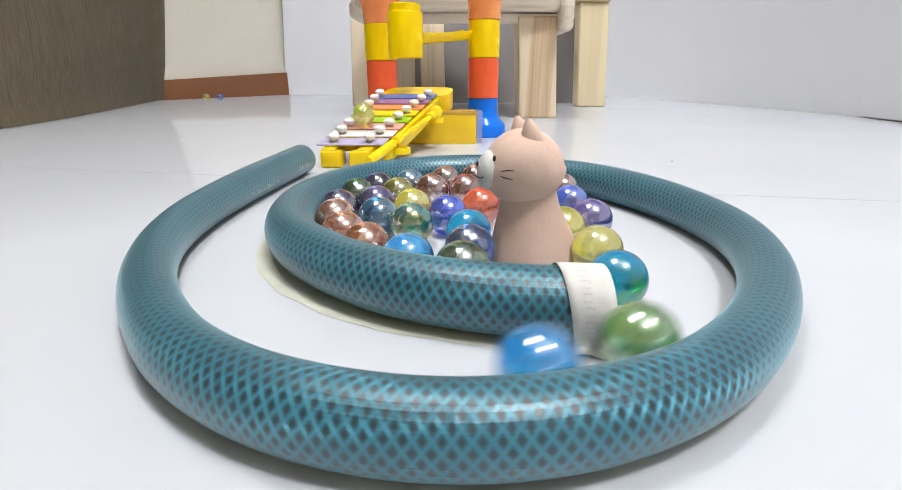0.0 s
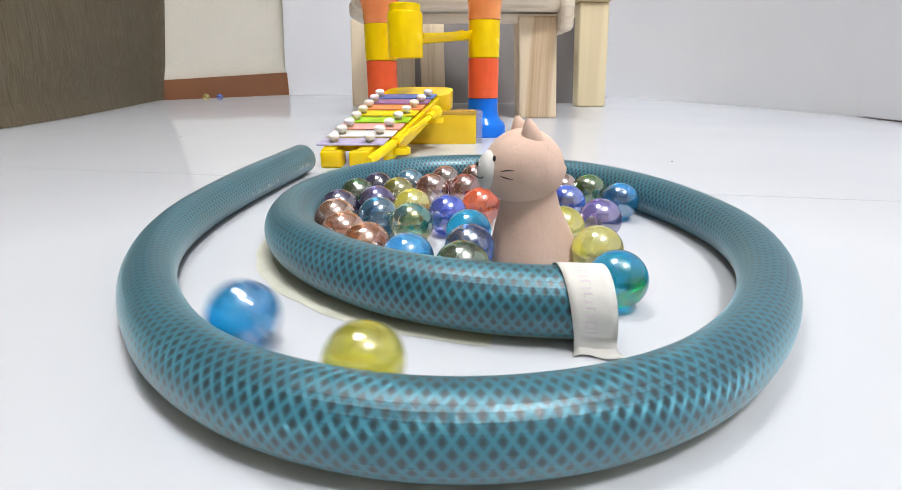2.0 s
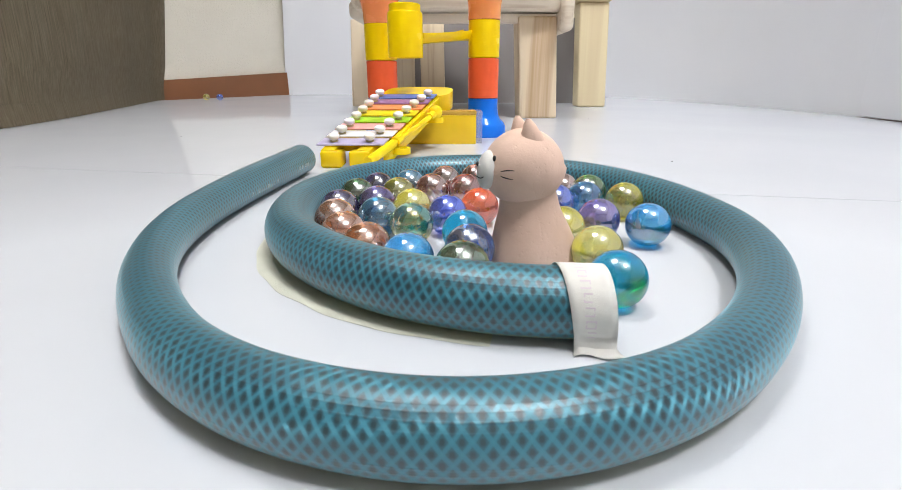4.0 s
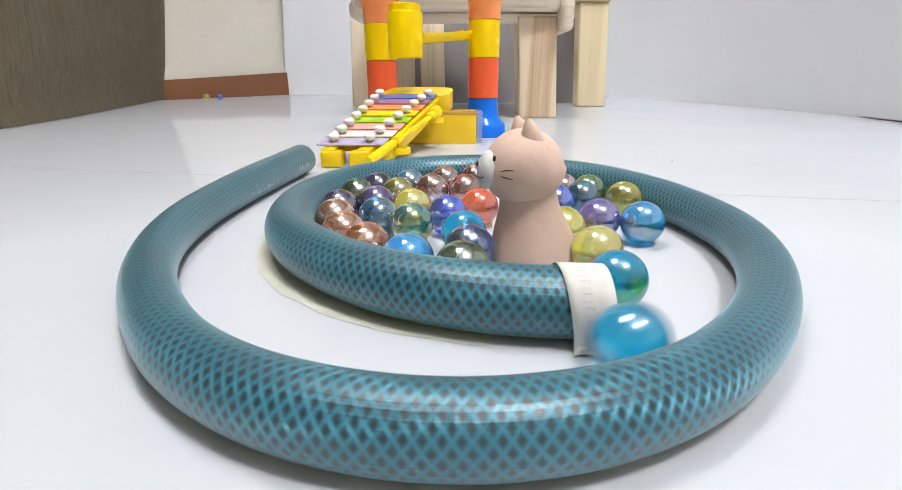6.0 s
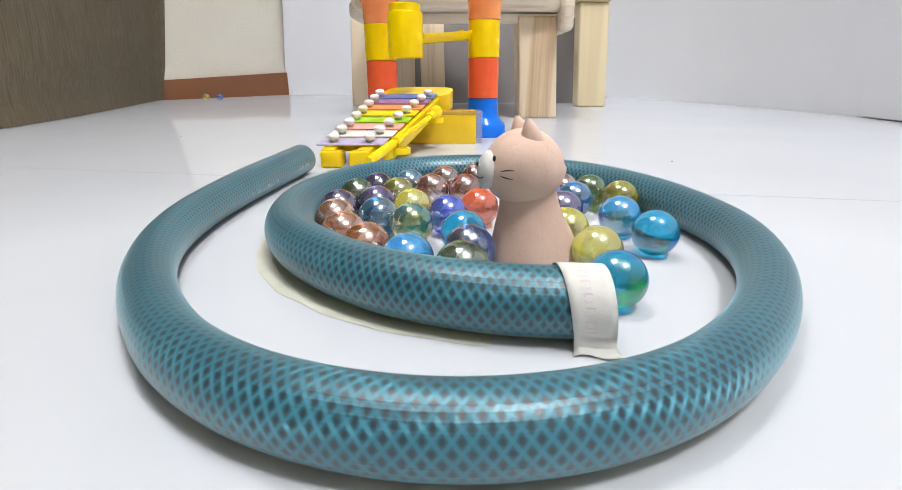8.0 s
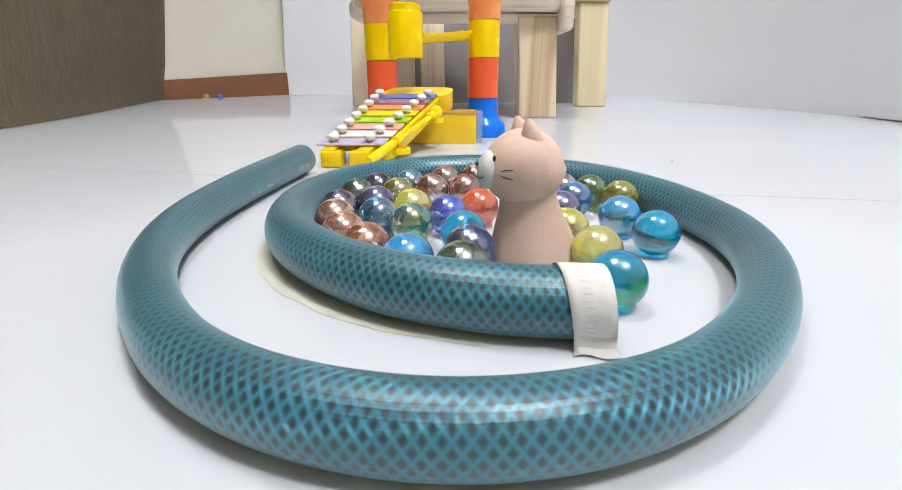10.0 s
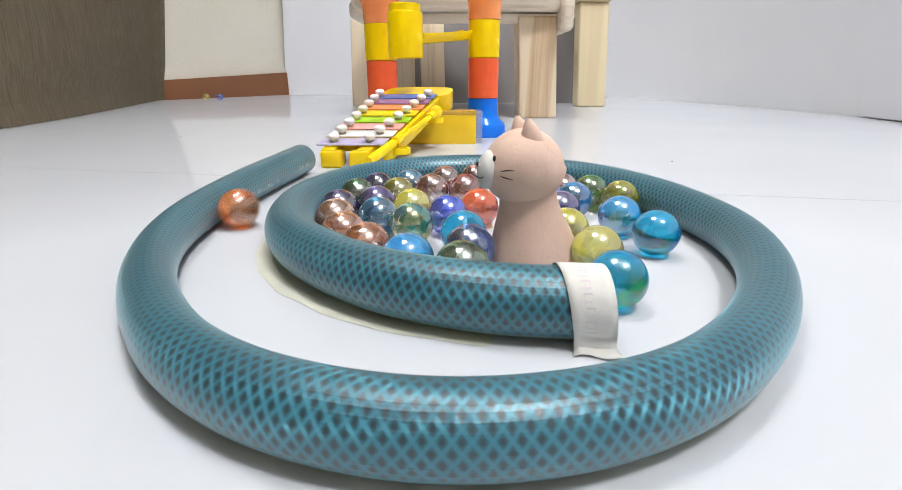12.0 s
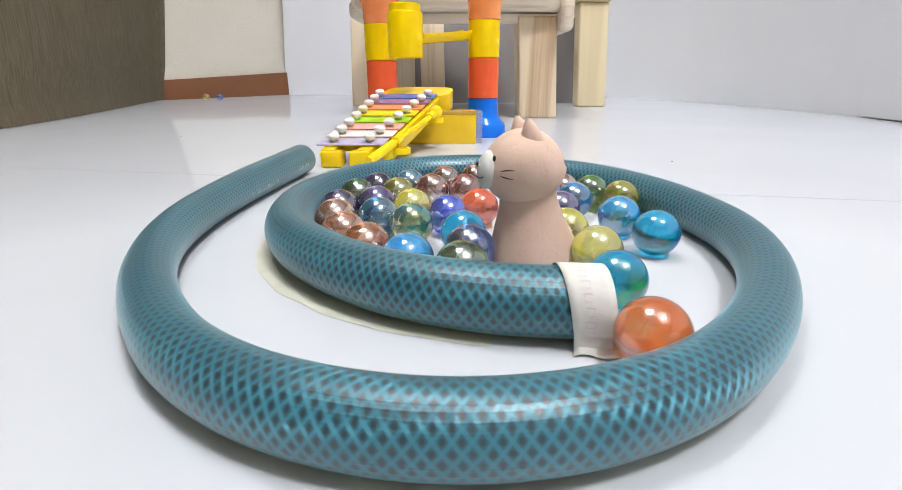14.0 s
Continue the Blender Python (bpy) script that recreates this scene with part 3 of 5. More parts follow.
def build_cat():
    """A small clay cat that sits and looks to the side: one plain mesh."""
    bm = bmesh.new()
    # body: rounded bell, a little deeper than wide
    prof = [(0.0, 0.0), (0.0134, 0.0), (0.0147, 0.0010), (0.0149, 0.003), (0.0144, 0.006), (0.0133, 0.010), (0.0120, 0.014), (0.0107, 0.0175), (0.0097, 0.0205), (0.0092, 0.0235), (0.0088, 0.027), (0, 0.029)]
    rings = []
    seg = 44
    for i, (rad, z) in enumerate(prof):
        if rad == 0:
            rings.append([bm.verts.new((0.0, 0, z))])
            continue
        rings.append([])
        for k in range(seg):
            a = 2 * math.pi * k / seg
            x = rad * math.cos(a)
            x *= (1.06 + 0.05 * math.sin(min(z, 0.01) * 157)) if x > 0 else 0.96
            rings[-1].append(bm.verts.new((x + 0.0006 - 0.14 * z, 0.9 * rad * math.sin(a), z)))
    for a, b in zip(rings, rings[1:]):
        for k in range(seg):
            j = (k + 1) % seg
            if len(a) == 1:
                bm.faces.new((a[0], b[j], b[k]))
            elif len(b) == 1:
                bm.faces.new((a[k], a[j], b[0]))
            else:
                bm.faces.new((a[k], a[j], b[j], b[k]))
    # head
    hc = Vector((-0.0043, 0, 0.0338))
    vs = add_ball(bm, hc, (0.0130, 0.0127, 0.0122), 48, 32)
    for v in vs:
        q = v.co - hc
        q.z *= 1.0 + (0.05 if q.z < 0 else 0) * abs(q.x) / 0.014
        q.x *= 1 + 0.06 * (1 - abs(q.z) / 0.0128) - (0.05 if q.z > 0 else 0)
        v.co = hc + q
    # ears
    for y, lx in ((-0.0050, 0.0020), (0.0058, 0.0002)):
        tip = hc + Vector((lx - 0.0020, y * 1.1, 0.0158))
        base = hc + Vector((lx + 0.0006, y, 0.0060))
        ring = []
        for lev, (f, rx, ry) in enumerate(((0, 0.0050, 0.0036), (0.45, 0.0034, 0.0026), (0.8, 0.0018, 0.0017), (0.96, 0.0007, 0.0007))):
            c = base.lerp(tip, f)
            ring.append([bm.verts.new(c + Vector((rx * math.cos(t), ry * math.sin(t), 0))) for t in [2 * math.pi * k / 20 for k in range(20)]])
        for a, b in zip(ring, ring[1:]):
            for k in range(20):
                bm.faces.new((a[k], a[(k + 1) % 20], b[(k + 1) % 20], b[k]))
        bm.faces.new(ring[-1])
    # muzzle, mouth, eyes, whiskers
    add_ball(bm, hc + Vector((-0.0115, -0.0026, -0.0005)), (0.0035, 0.0064, 0.0062), 28, 20, Matrix.Rotation(radians(8), 4, "Y"), 1)
    for y in (-0.0073,):
        add_ball(bm, hc + Vector((-0.0099, y, 0.0037)), (0.0006, 0.0006, 0.0010), 14, 10, None, 2)
    add_ball(bm, hc + Vector((-0.0148, -0.0030, 0.0014)), (0.0006, 0.0011, 0.0008), 14, 10, None, 2)

    def stroke(p0, p1, sag, w):
        prev = None
        for k in range(7):
            s = k / 6
            q = Vector(p0).lerp(Vector(p1), s) + Vector((0, 0, -sag * 4 * s * (1 - s)))
            # drop onto the head's skin
            r3 = Vector((q.x / 0.0139, 0, q.z / 0.0122))
            y = -0.0127 * math.sqrt(max(0.02, 1 - r3.length_squared))
            c = hc + Vector((q.x, y - 0.00012, q.z))
            ww = w * (0.45 + 0.55 * math.sin(math.pi * min(1, s * 0.9 + 0.12)))
            cur = [bm.verts.new(c + Vector((0, 0, ww))), bm.verts.new(c + Vector((0, 0, -ww)))]
            if prev:
                f = bm.faces.new((prev[0], prev[1], cur[1], cur[0]))
                f.material_index = 2
            prev = cur

    stroke((-0.0082, 0, 0.0003), (-0.0043, 0, 0.0008), -0.0002, 0.00019)
    stroke((-0.0082, 0, -0.0011), (-0.0046, 0, -0.0018), 0.0002, 0.00019)
    # mouth on the muzzle's near cheek
    prev = None
    for k in range(7):
        s = k / 6
        c = hc + Vector((-0.0157 + 0.0032 * s, -0.0072 - 0.0012 * math.sin(math.pi * (0.25 + 0.6 * s)), -0.0012 - 0.0009 * math.sin(math.pi * s)))
        cur = [bm.verts.new(c + Vector((0, 0, 0.00018))), bm.verts.new(c + Vector((0, 0, -0.00018)))]
        if prev:
            bm.faces.new((prev[0], prev[1], cur[1], cur[0])).material_index = 2
        prev = cur
    ob = part("cat_figurine", bm, [M_CAT, M_MUZZLE, M_INK])
    ob.matrix_world = pose(0.0275, 0.1580, 0.0, 0, 0, 0)
    tagged(ob, "small matt pink clay cat figurine sitting among glass marbles", "figurine")


build_cat()

# ---- marbles ----
MARBLE_R = 0.00825
GLASS = {
    "dark green": marble_material("dark_green_glass", (0.07, 0.34, 0.10), (0.34, 0.40, 0.24), 0.4, 1.0, 0.16),
    "green": marble_material("green_glass", (0.14, 0.42, 0.06), (0.40, 0.50, 0.26), 0.4, 1.0, 0.18),
    "navy": marble_material("navy_glass", (0.035, 0.03, 0.17), (0.14, 0.11, 0.30), 0.4, 1.0, 0.14),
    "purple": marble_material("purple_glass", (0.09, 0.07, 0.52), (0.40, 0.30, 0.60), 0.5, 1.0, 0.16),
    "grey teal": marble_material("grey_teal_glass", (0.03, 0.33, 0.60), (0.16, 0.44, 0.58), 0.35, 1.0, 0.15),
    "teal": marble_material("teal_glass", (0.0, 0.36, 0.74), (0.01, 0.56, 0.24), 0.40, 1.0, 0.06),
    "gold-flecked teal": marble_material("gold_teal_glass", (0.004, 0.40, 0.76), (0.70, 0.62, 0.16), 0.40, 1.0, 0.20, (1.0, 0.86, 0.46)),
    "yellow": marble_material("yellow_glass", (0.86, 0.78, 0.02), (0.88, 0.84, 0.32), 0.6, 0.93, 0.12),
    "olive": marble_material("olive_glass", (0.78, 0.72, 0.02), (0.46, 0.46, 0.08), 0.5, 1.0, 0.15),
    "brown": marble_material("brown_glass", (0.42, 0.13, 0.08), (0.58, 0.34, 0.26), 0.35, 1.0, 0.22),
    "dark red": marble_material("dark_red_glass", (0.36, 0.02, 0.02), (0.44, 0.12, 0.1), 0.5, 1.0, 0.16),
    "copper": marble_material("copper_glass", (0.92, 0.24, 0.05), (0.92, 0.55, 0.40), 0.45, 0.94, 0.25, (1.0, 0.90, 0.86)),
    "orange": marble_material("orange_glass", (0.95, 0.13, 0.01), (0.95, 0.42, 0.16), 0.5, 0.88, 0.10),
    "red": marble_material("red_glass", (0.95, 0.10, 0.02), (0.92, 0.26, 0.12), 0.5, 0.88, 0.10),
    "royal blue": marble_material("royal_blue_glass", (0.02, 0.10, 0.88), (0.14, 0.28, 0.92), 0.4, 1.0, 0.14),
    "sky blue": marble_material("sky_blue_glass", (0.0, 0.38, 0.95), (0.25, 0.60, 0.95), 0.45, 0.93, 0.085),
    "blue": marble_material("blue_glass", (0.0, 0.37, 0.94), (0.02, 0.50, 0.97), 0.4, 0.94, 0.12),
    "grey blue": marble_material("grey_blue_glass", (0.02, 0.22, 0.76), (0.30, 0.44, 0.68), 0.4, 1.0, 0.18),
    "cyan": marble_material("cyan_glass", (0.002, 0.45, 0.80), (0.02, 0.48, 0.68), 0.45, 0.98, 0.07),
}


def marble_mesh():
    bm = bmesh.new()
    bmesh.ops.create_uvsphere(bm, u_segments=40, v_segments=24, radius=MARBLE_R)
    me = bpy.data.meshes.new("marble")
    bm.to_mesh(me)
    bm.free()
    for p in me.polygons:
        p.use_smooth = True
    me.materials.append(GLASS["blue"])
    return me


MARBLE = marble_mesh()


def marble(colour, x, y, spin=0, where="lying in the hose coil", group="marbles in the hose coil"):
    ob = new("marble", MARBLE)
    ob.material_slots[0].link = "OBJECT"
    ob.material_slots[0].material = GLASS[colour]
    ob.matrix_world = pose(x, y, MARBLE_R, spin * 1.7, spin, spin * 2.3)
    return tagged(ob, f"{colour} lustred glass marble {where}", "marble", group)


RESTING = [
    ("dark green", -0.0436, 0.2256), ("navy", -0.0359, 0.2402), ("grey teal", -0.0211, 0.2490), ("olive", -0.0247, 0.2280),
    ("brown", -0.0030, 0.2596), ("brown", -0.0094, 0.2374), ("purple", -0.0321, 0.2091), ("yellow", -0.0165, 0.2036),
    ("grey teal", -0.0288, 0.1887), ("navy", -0.0469, 0.2020), ("copper", -0.0450, 0.1856), ("copper", -0.0380, 0.1670),
    ("copper", -0.0278, 0.1533), ("gold-flecked teal", -0.0149, 0.1797), ("royal blue", -0.0014, 0.1921), ("sky blue", -0.0133, 0.1416),
    ("grey blue", 0.0060, 0.1510), ("dark green", 0.0032, 0.1342), ("brown", 0.0130, 0.2635), ("dark red", 0.0071, 0.2365),
    ("yellow", 0.0470, 0.1490), ("teal", 0.0460, 0.1256), ("brown", 0.0545, 0.2385),
]
for i, (c, x, y) in enumerate(RESTING):
    ob = marble(c, x, y, 37 * i)
    if c == "teal":      # its green veil lies on the upper side
        ob.matrix_world = Matrix.Translation(ob.matrix_world.translation) @ pose(0, 0, 0, 160, 0, 0) @ ob.matrix_world.to_3x3().to_4x4()
for c, x, y in (("olive", -0.644, 1.352), ("royal blue", -0.601, 1.335)):
    marble(c, x, y, 50, "lying by the brown skirting board", "stray marbles by the wall")

MOVING = {k: marble(c, 0.2, 0.3, 20 * i, w) for i, (k, c, w) in enumerate((
    ("green", "green", "rolling into the hose coil"), ("bluea", "blue", "rolling behind the green one"), ("yellow", "yellow", "rolling round inside the hose"),
    ("blueb", "blue", "rolling down the xylophone into the hose"), ("cyan", "cyan", "rolling round inside the hose"),
    ("orange", "orange", "rolling down the xylophone into the hose"), ("purple", "purple", "pushed along in the coil"),
    ("royal", "royal blue", "beside the cat figurine"), ("red", "red", "beside the cat figurine"), ("cyanb", "cyan", "nudged aside in the coil"),
    ("yellowb", "yellow", "behind the cat figurine")))}

# ---- toy xylophone ----


def build_xylophone():
    e = empty("toy_xylophone", (-0.055, 0.41, 0))
    back = Matrix.Translation((0.055, -0.41, 0))
    c0, c1 = Vector((-0.0700, 0.358, 0.0165)), Vector((-0.0420, 0.470, 0.0433))
    axis = (c1 - c0).normalized()
    ex = Vector((1, 0, 0))
    up = ex.cross(axis).normalized()
    step = (c1 - c0).length / 7

    def at(s, x, h):
        """s along the ramp in bars, x sideways, h above the bars' middle."""
        return c0 + axis * (s * step) + ex * x + up * h

    def slab(bm, s0, s1, w0, w1, x0, h0, h1, x1=None, bevel=0.0):
        x1 = x0 if x1 is None else x1
        vs = []
        for s, w, x in ((s0, w0, x0), (s1, w1, x1)):
            for sx, h in ((-1, h0), (1, h0), (1, h1), (-1, h1)):
                vs.append(bm.verts.new(at(s, x + sx * w / 2, h)))
        for idx in ((0, 1, 2, 3), (7, 6, 5, 4), (0, 4, 5, 1), (1, 5, 6, 2), (2, 6, 7, 3), (3, 7, 4, 0)):
            bm.faces.new([vs[i] for i in idx])
        bmesh.ops.recalc_face_normals(bm, faces=bm.faces)
        if bevel:
            es = list({ed for v in vs for ed in v.link_edges})
            bmesh.ops.bevel(bm, geom=es, offset=bevel, segments=2, affect="EDGES", profile=0.5)

    colours = [("lavender", (0.52, 0.47, 0.68)), ("white", (0.82, 0.80, 0.80)), ("pink", (0.85, 0.42, 0.38)), ("green", (0.36, 0.66, 0.02)),
               ("yellow", (0.88, 0.70, 0.01)), ("orange", (0.90, 0.30, 0.12)), ("purple", (0.32, 0.15, 0.34)), ("blue", (0.11, 0.18, 0.48))]
    for i, (cn, col) in enumerate(colours):
        wid = 0.0475 + 0.0011 * i
        bm = bmesh.new()
        slab(bm, i - 0.40, i + 0.40, wid, wid, 0, -0.0006, 0.0006, bevel=0.0005)
        bar = part("tone_bar", bm, plain(f"{cn}_enamel", col, 0.3, 0.1, 0.04, 90), e, f"{cn} enamelled metal bar", smooth=True)
        bar.data.transform(back)
        for sx in (-1, 1):
            bm = bmesh.new()
            px = sx * (0.0128 + 0.0013 * i) - 0.0008
            m = Matrix.Translation(at(i, px, 0.0)) @ up.to_track_quat("Z", "Y").to_matrix().to_4x4()
            add_lathe(bm, [(0.0019, 0.0006), (0.0019, 0.0020), (0.0019, 0.0024), (0.0033, 0.0026), (0.0040, 0.0034), (0.0042, 0.0043), (0.0038, 0.0055), (0.0026, 0.0062), (0.0011, 0.0065), (0, 0.0066)], 20, m)
            part("peg", bm, M_PEG, bar, "white plastic peg").data.transform(back)
            # flat olive disc: its colour stands for the open hole round the peg
            bm = bmesh.new()
            add_lathe(bm, [(0.0, 0.00066), (0.0029, 0.00066), (0.0030, 0.0009), (0.0021, 0.0009), (0.0020, 0.0016), (0, 0.0016)], 20, m)
            part("peg_hole", bm, M_PEG_HOLE, bar, "olive disc standing for the hole round the peg").data.transform(back)
    # yellow frame
    for sx in (-1, 1):
        bm = bmesh.new()
        slab(bm, -0.75, 7.7, 0.010, 0.012, sx * 0.0125 - 0.001, -0.0105, -0.0012, sx * 0.0215 - 0.001, 0.0012)
        part("side_rail", bm, M_AMBER, e).data.transform(back)
        # front foot block
        bm = bmesh.new()
        p = at(-0.62, sx * 0.01005 - 0.00155, -0.004)
        add_box(bm, (p.x - 0.0074, p.y - 0.005, 0.0), (p.x + 0.0074, p.y + 0.013, p.z + 0.0015), 0.0018, 3)
        part("foot", bm, M_AMBER, e).data.transform(back)
    # outer wall of the tray on the beater's side
    bm = bmesh.new()
    slab(bm, -0.35, 7.5, 0.0042, 0.0042, 0.0246, -0.0150, -0.0017, 0.0288, 0.0008)
    part("side_wall", bm, M_AMBER, e).data.transform(back)
    for s in (0.5, 3.5, 6.6):
        bm = bmesh.new()
        slab(bm, s - 0.25, s + 0.25, 0.032, 0.034, -0.001, -0.009, -0.0035, bevel=0.0008)
        part("cross_bar", bm, M_AMBER, e).data.transform(back)
    # rounded end plate behind the last bar
    bm = bmesh.new()
    cen = at(8.15, 0.0065, -0.0165)
    m = Matrix((ex, axis, up)).transposed().to_4x4()
    m.translation = cen
    ring_o, ring_i = [], []
    for k in range(48):
        t = 2 * math.pi * k / 48
        cx, cy = math.cos(t), math.sin(t)
        sq = lambda v: math.copysign(abs(v) ** 0.6, v)
        ring_o.append((0.0315 * sq(cx), 0.0170 * sq(cy)))
        ring_i.append((0.0190 * sq(cx), 0.0065 * sq(cy)))
    lev = []
    for h in (0.0, 0.0160):
        lev.append([[bm.verts.new(m @ Vector((x, y, h))) for x, y in r] for r in (ring_o, ring_i)])
    for k in range(48):
        j = (k + 1) % 48
        (o0, i0), (o1, i1) = lev
        bm.faces.new((o0[k], o0[j], o1[j], o1[k]))
        bm.faces.new((i0[j], i0[k], i1[k], i1[j]))
        bm.faces.new((o1[k], o1[j], i1[j], i1[k]))
        bm.faces.new((o0[j], o0[k], i0[k], i0[j]))
    bmesh.ops.recalc_face_normals(bm, faces=bm.faces)
    # sunken floor of the loop
    web = [bm.verts.new(m @ Vector((x * 1.03, y * 1.06, 0.01606))) for x, y in ring_i]
    bm.faces.new(web)
    part("end_loop", bm, M_AMBER, e, "rounded yellow carrying loop").data.transform(back)
    # loops on the side that hold the beater
    for s, x in ((0.55, 0.0300), (4.9, 0.0360)):
        bm = bmesh.new()
        p = at(s, x, -0.0125)
        prof = [(0.0078, 0.0), (0.0078, 0.0045), (0.0055, 0.0045), (0.0055, 0.0)]
        add_lathe(bm, prof, 32, Matrix.Translation(p), closed=True)
        bmesh.ops.recalc_face_normals(bm, faces=bm.faces)
        part("beater_loop", bm, M_AMBER, e).data.transform(back)
    tagged(e, "yellow toy xylophone with rainbow bars, propped as a ramp", "xylophone")
    # the beater along its side
    b = empty("xylophone_beater", tuple(at(2.5, 0.033, -0.004)))
    off = Matrix.Translation(-Vector(b.matrix_world.translation))
    bm = bmesh.new()
    line = [at(s, x, -0.0035) for s, x in ((-1.6, 0.0212), (0.4, 0.0268), (2.6, 0.0326), (4.5, 0.0368))]
    add_sweep(bm, spline(line, 8), 0.0021, 16)
    part("stick", bm, M_AMBER, b).data.transform(off)
    bm = bmesh.new()
    add_ball(bm, at(4.85, 0.0372, -0.0036), (0.0061, 0.0061, 0.0061), 28, 18)
    part("ball_head", bm, M_AMBER, b).data.transform(off)
    bm = bmesh.new()
    add_sweep(bm, spline([at(s, x, -0.0035) for s, x in ((-1.7, 0.0210), (-0.6, 0.0240), (0.3, 0.0265))], 6), 0.0034, 16)
    part("grip", bm, M_AMBER, b).data.transform(off)
    # collars where the stick is clipped in
    for s, x in ((0.75, 0.0278), (4.25, 0.0362)):
        bm = bmesh.new()
        add_sweep(bm, spline([at(s - 0.22, x - 0.0006, -0.0035), at(s, x, -0.0035), at(s + 0.22, x + 0.0006, -0.0035)], 4), 0.0033, 16)
        part("clip_collar", bm, M_AMBER, b).data.transform(off)
    tagged(b, "yellow plastic xylophone beater clipped on its side", "beater")


def build_gold_box():
    e = empty("gold_box", (-0.005, 0.487, 0))
    bm = bmesh.new()
    add_box(bm, (-0.060, -0.0145, 0), (0.0285, 0.0165, 0.0265), 0.0006)
    part("card_box", bm, M_GOLD, e, "gold card box")
    bm = bmesh.new()
    add_box(bm, (0.0290, -0.0140, 0.0006), (0.0345, 0.0165, 0.0300), 0.0006)
    part("side_sleeve", bm, M_CLEAR, e, "clear plastic sleeve end")
    bm = bmesh.new()
    add_box(bm, (-0.060, -0.0145, 0.0268), (0.0287, 0.0165, 0.0303), 0.0006)
    part("lid", bm, plain("amber_lid", (0.60, 0.36, 0.06), 0.18, 0, 0.1, 40), e, "glossy amber lid")
    tagged(e, "gold box in a clear sleeve under the xylophone", "box")


build_xylophone()
build_gold_box()

# ---- marble run ----


def tube(name, x, y, profile, material, parent, label=""):
    bm = bmesh.new()
    add_lathe(bm, profile, 44, closed=True)
    bmesh.ops.recalc_face_normals(bm, faces=bm.faces)
    ob = part(name, bm, material, parent, label)
    ob.location = (x, y, 0)
    return ob


def hollow(r0, z0, z1, wall=0.0018, lip=0.0007):
    return [(r0 - lip, z0), (r0, z0 + lip), (r0, z1 - lip), (r0 - lip, z1), (r0 - wall, z1), (r0 - wall, z0)]


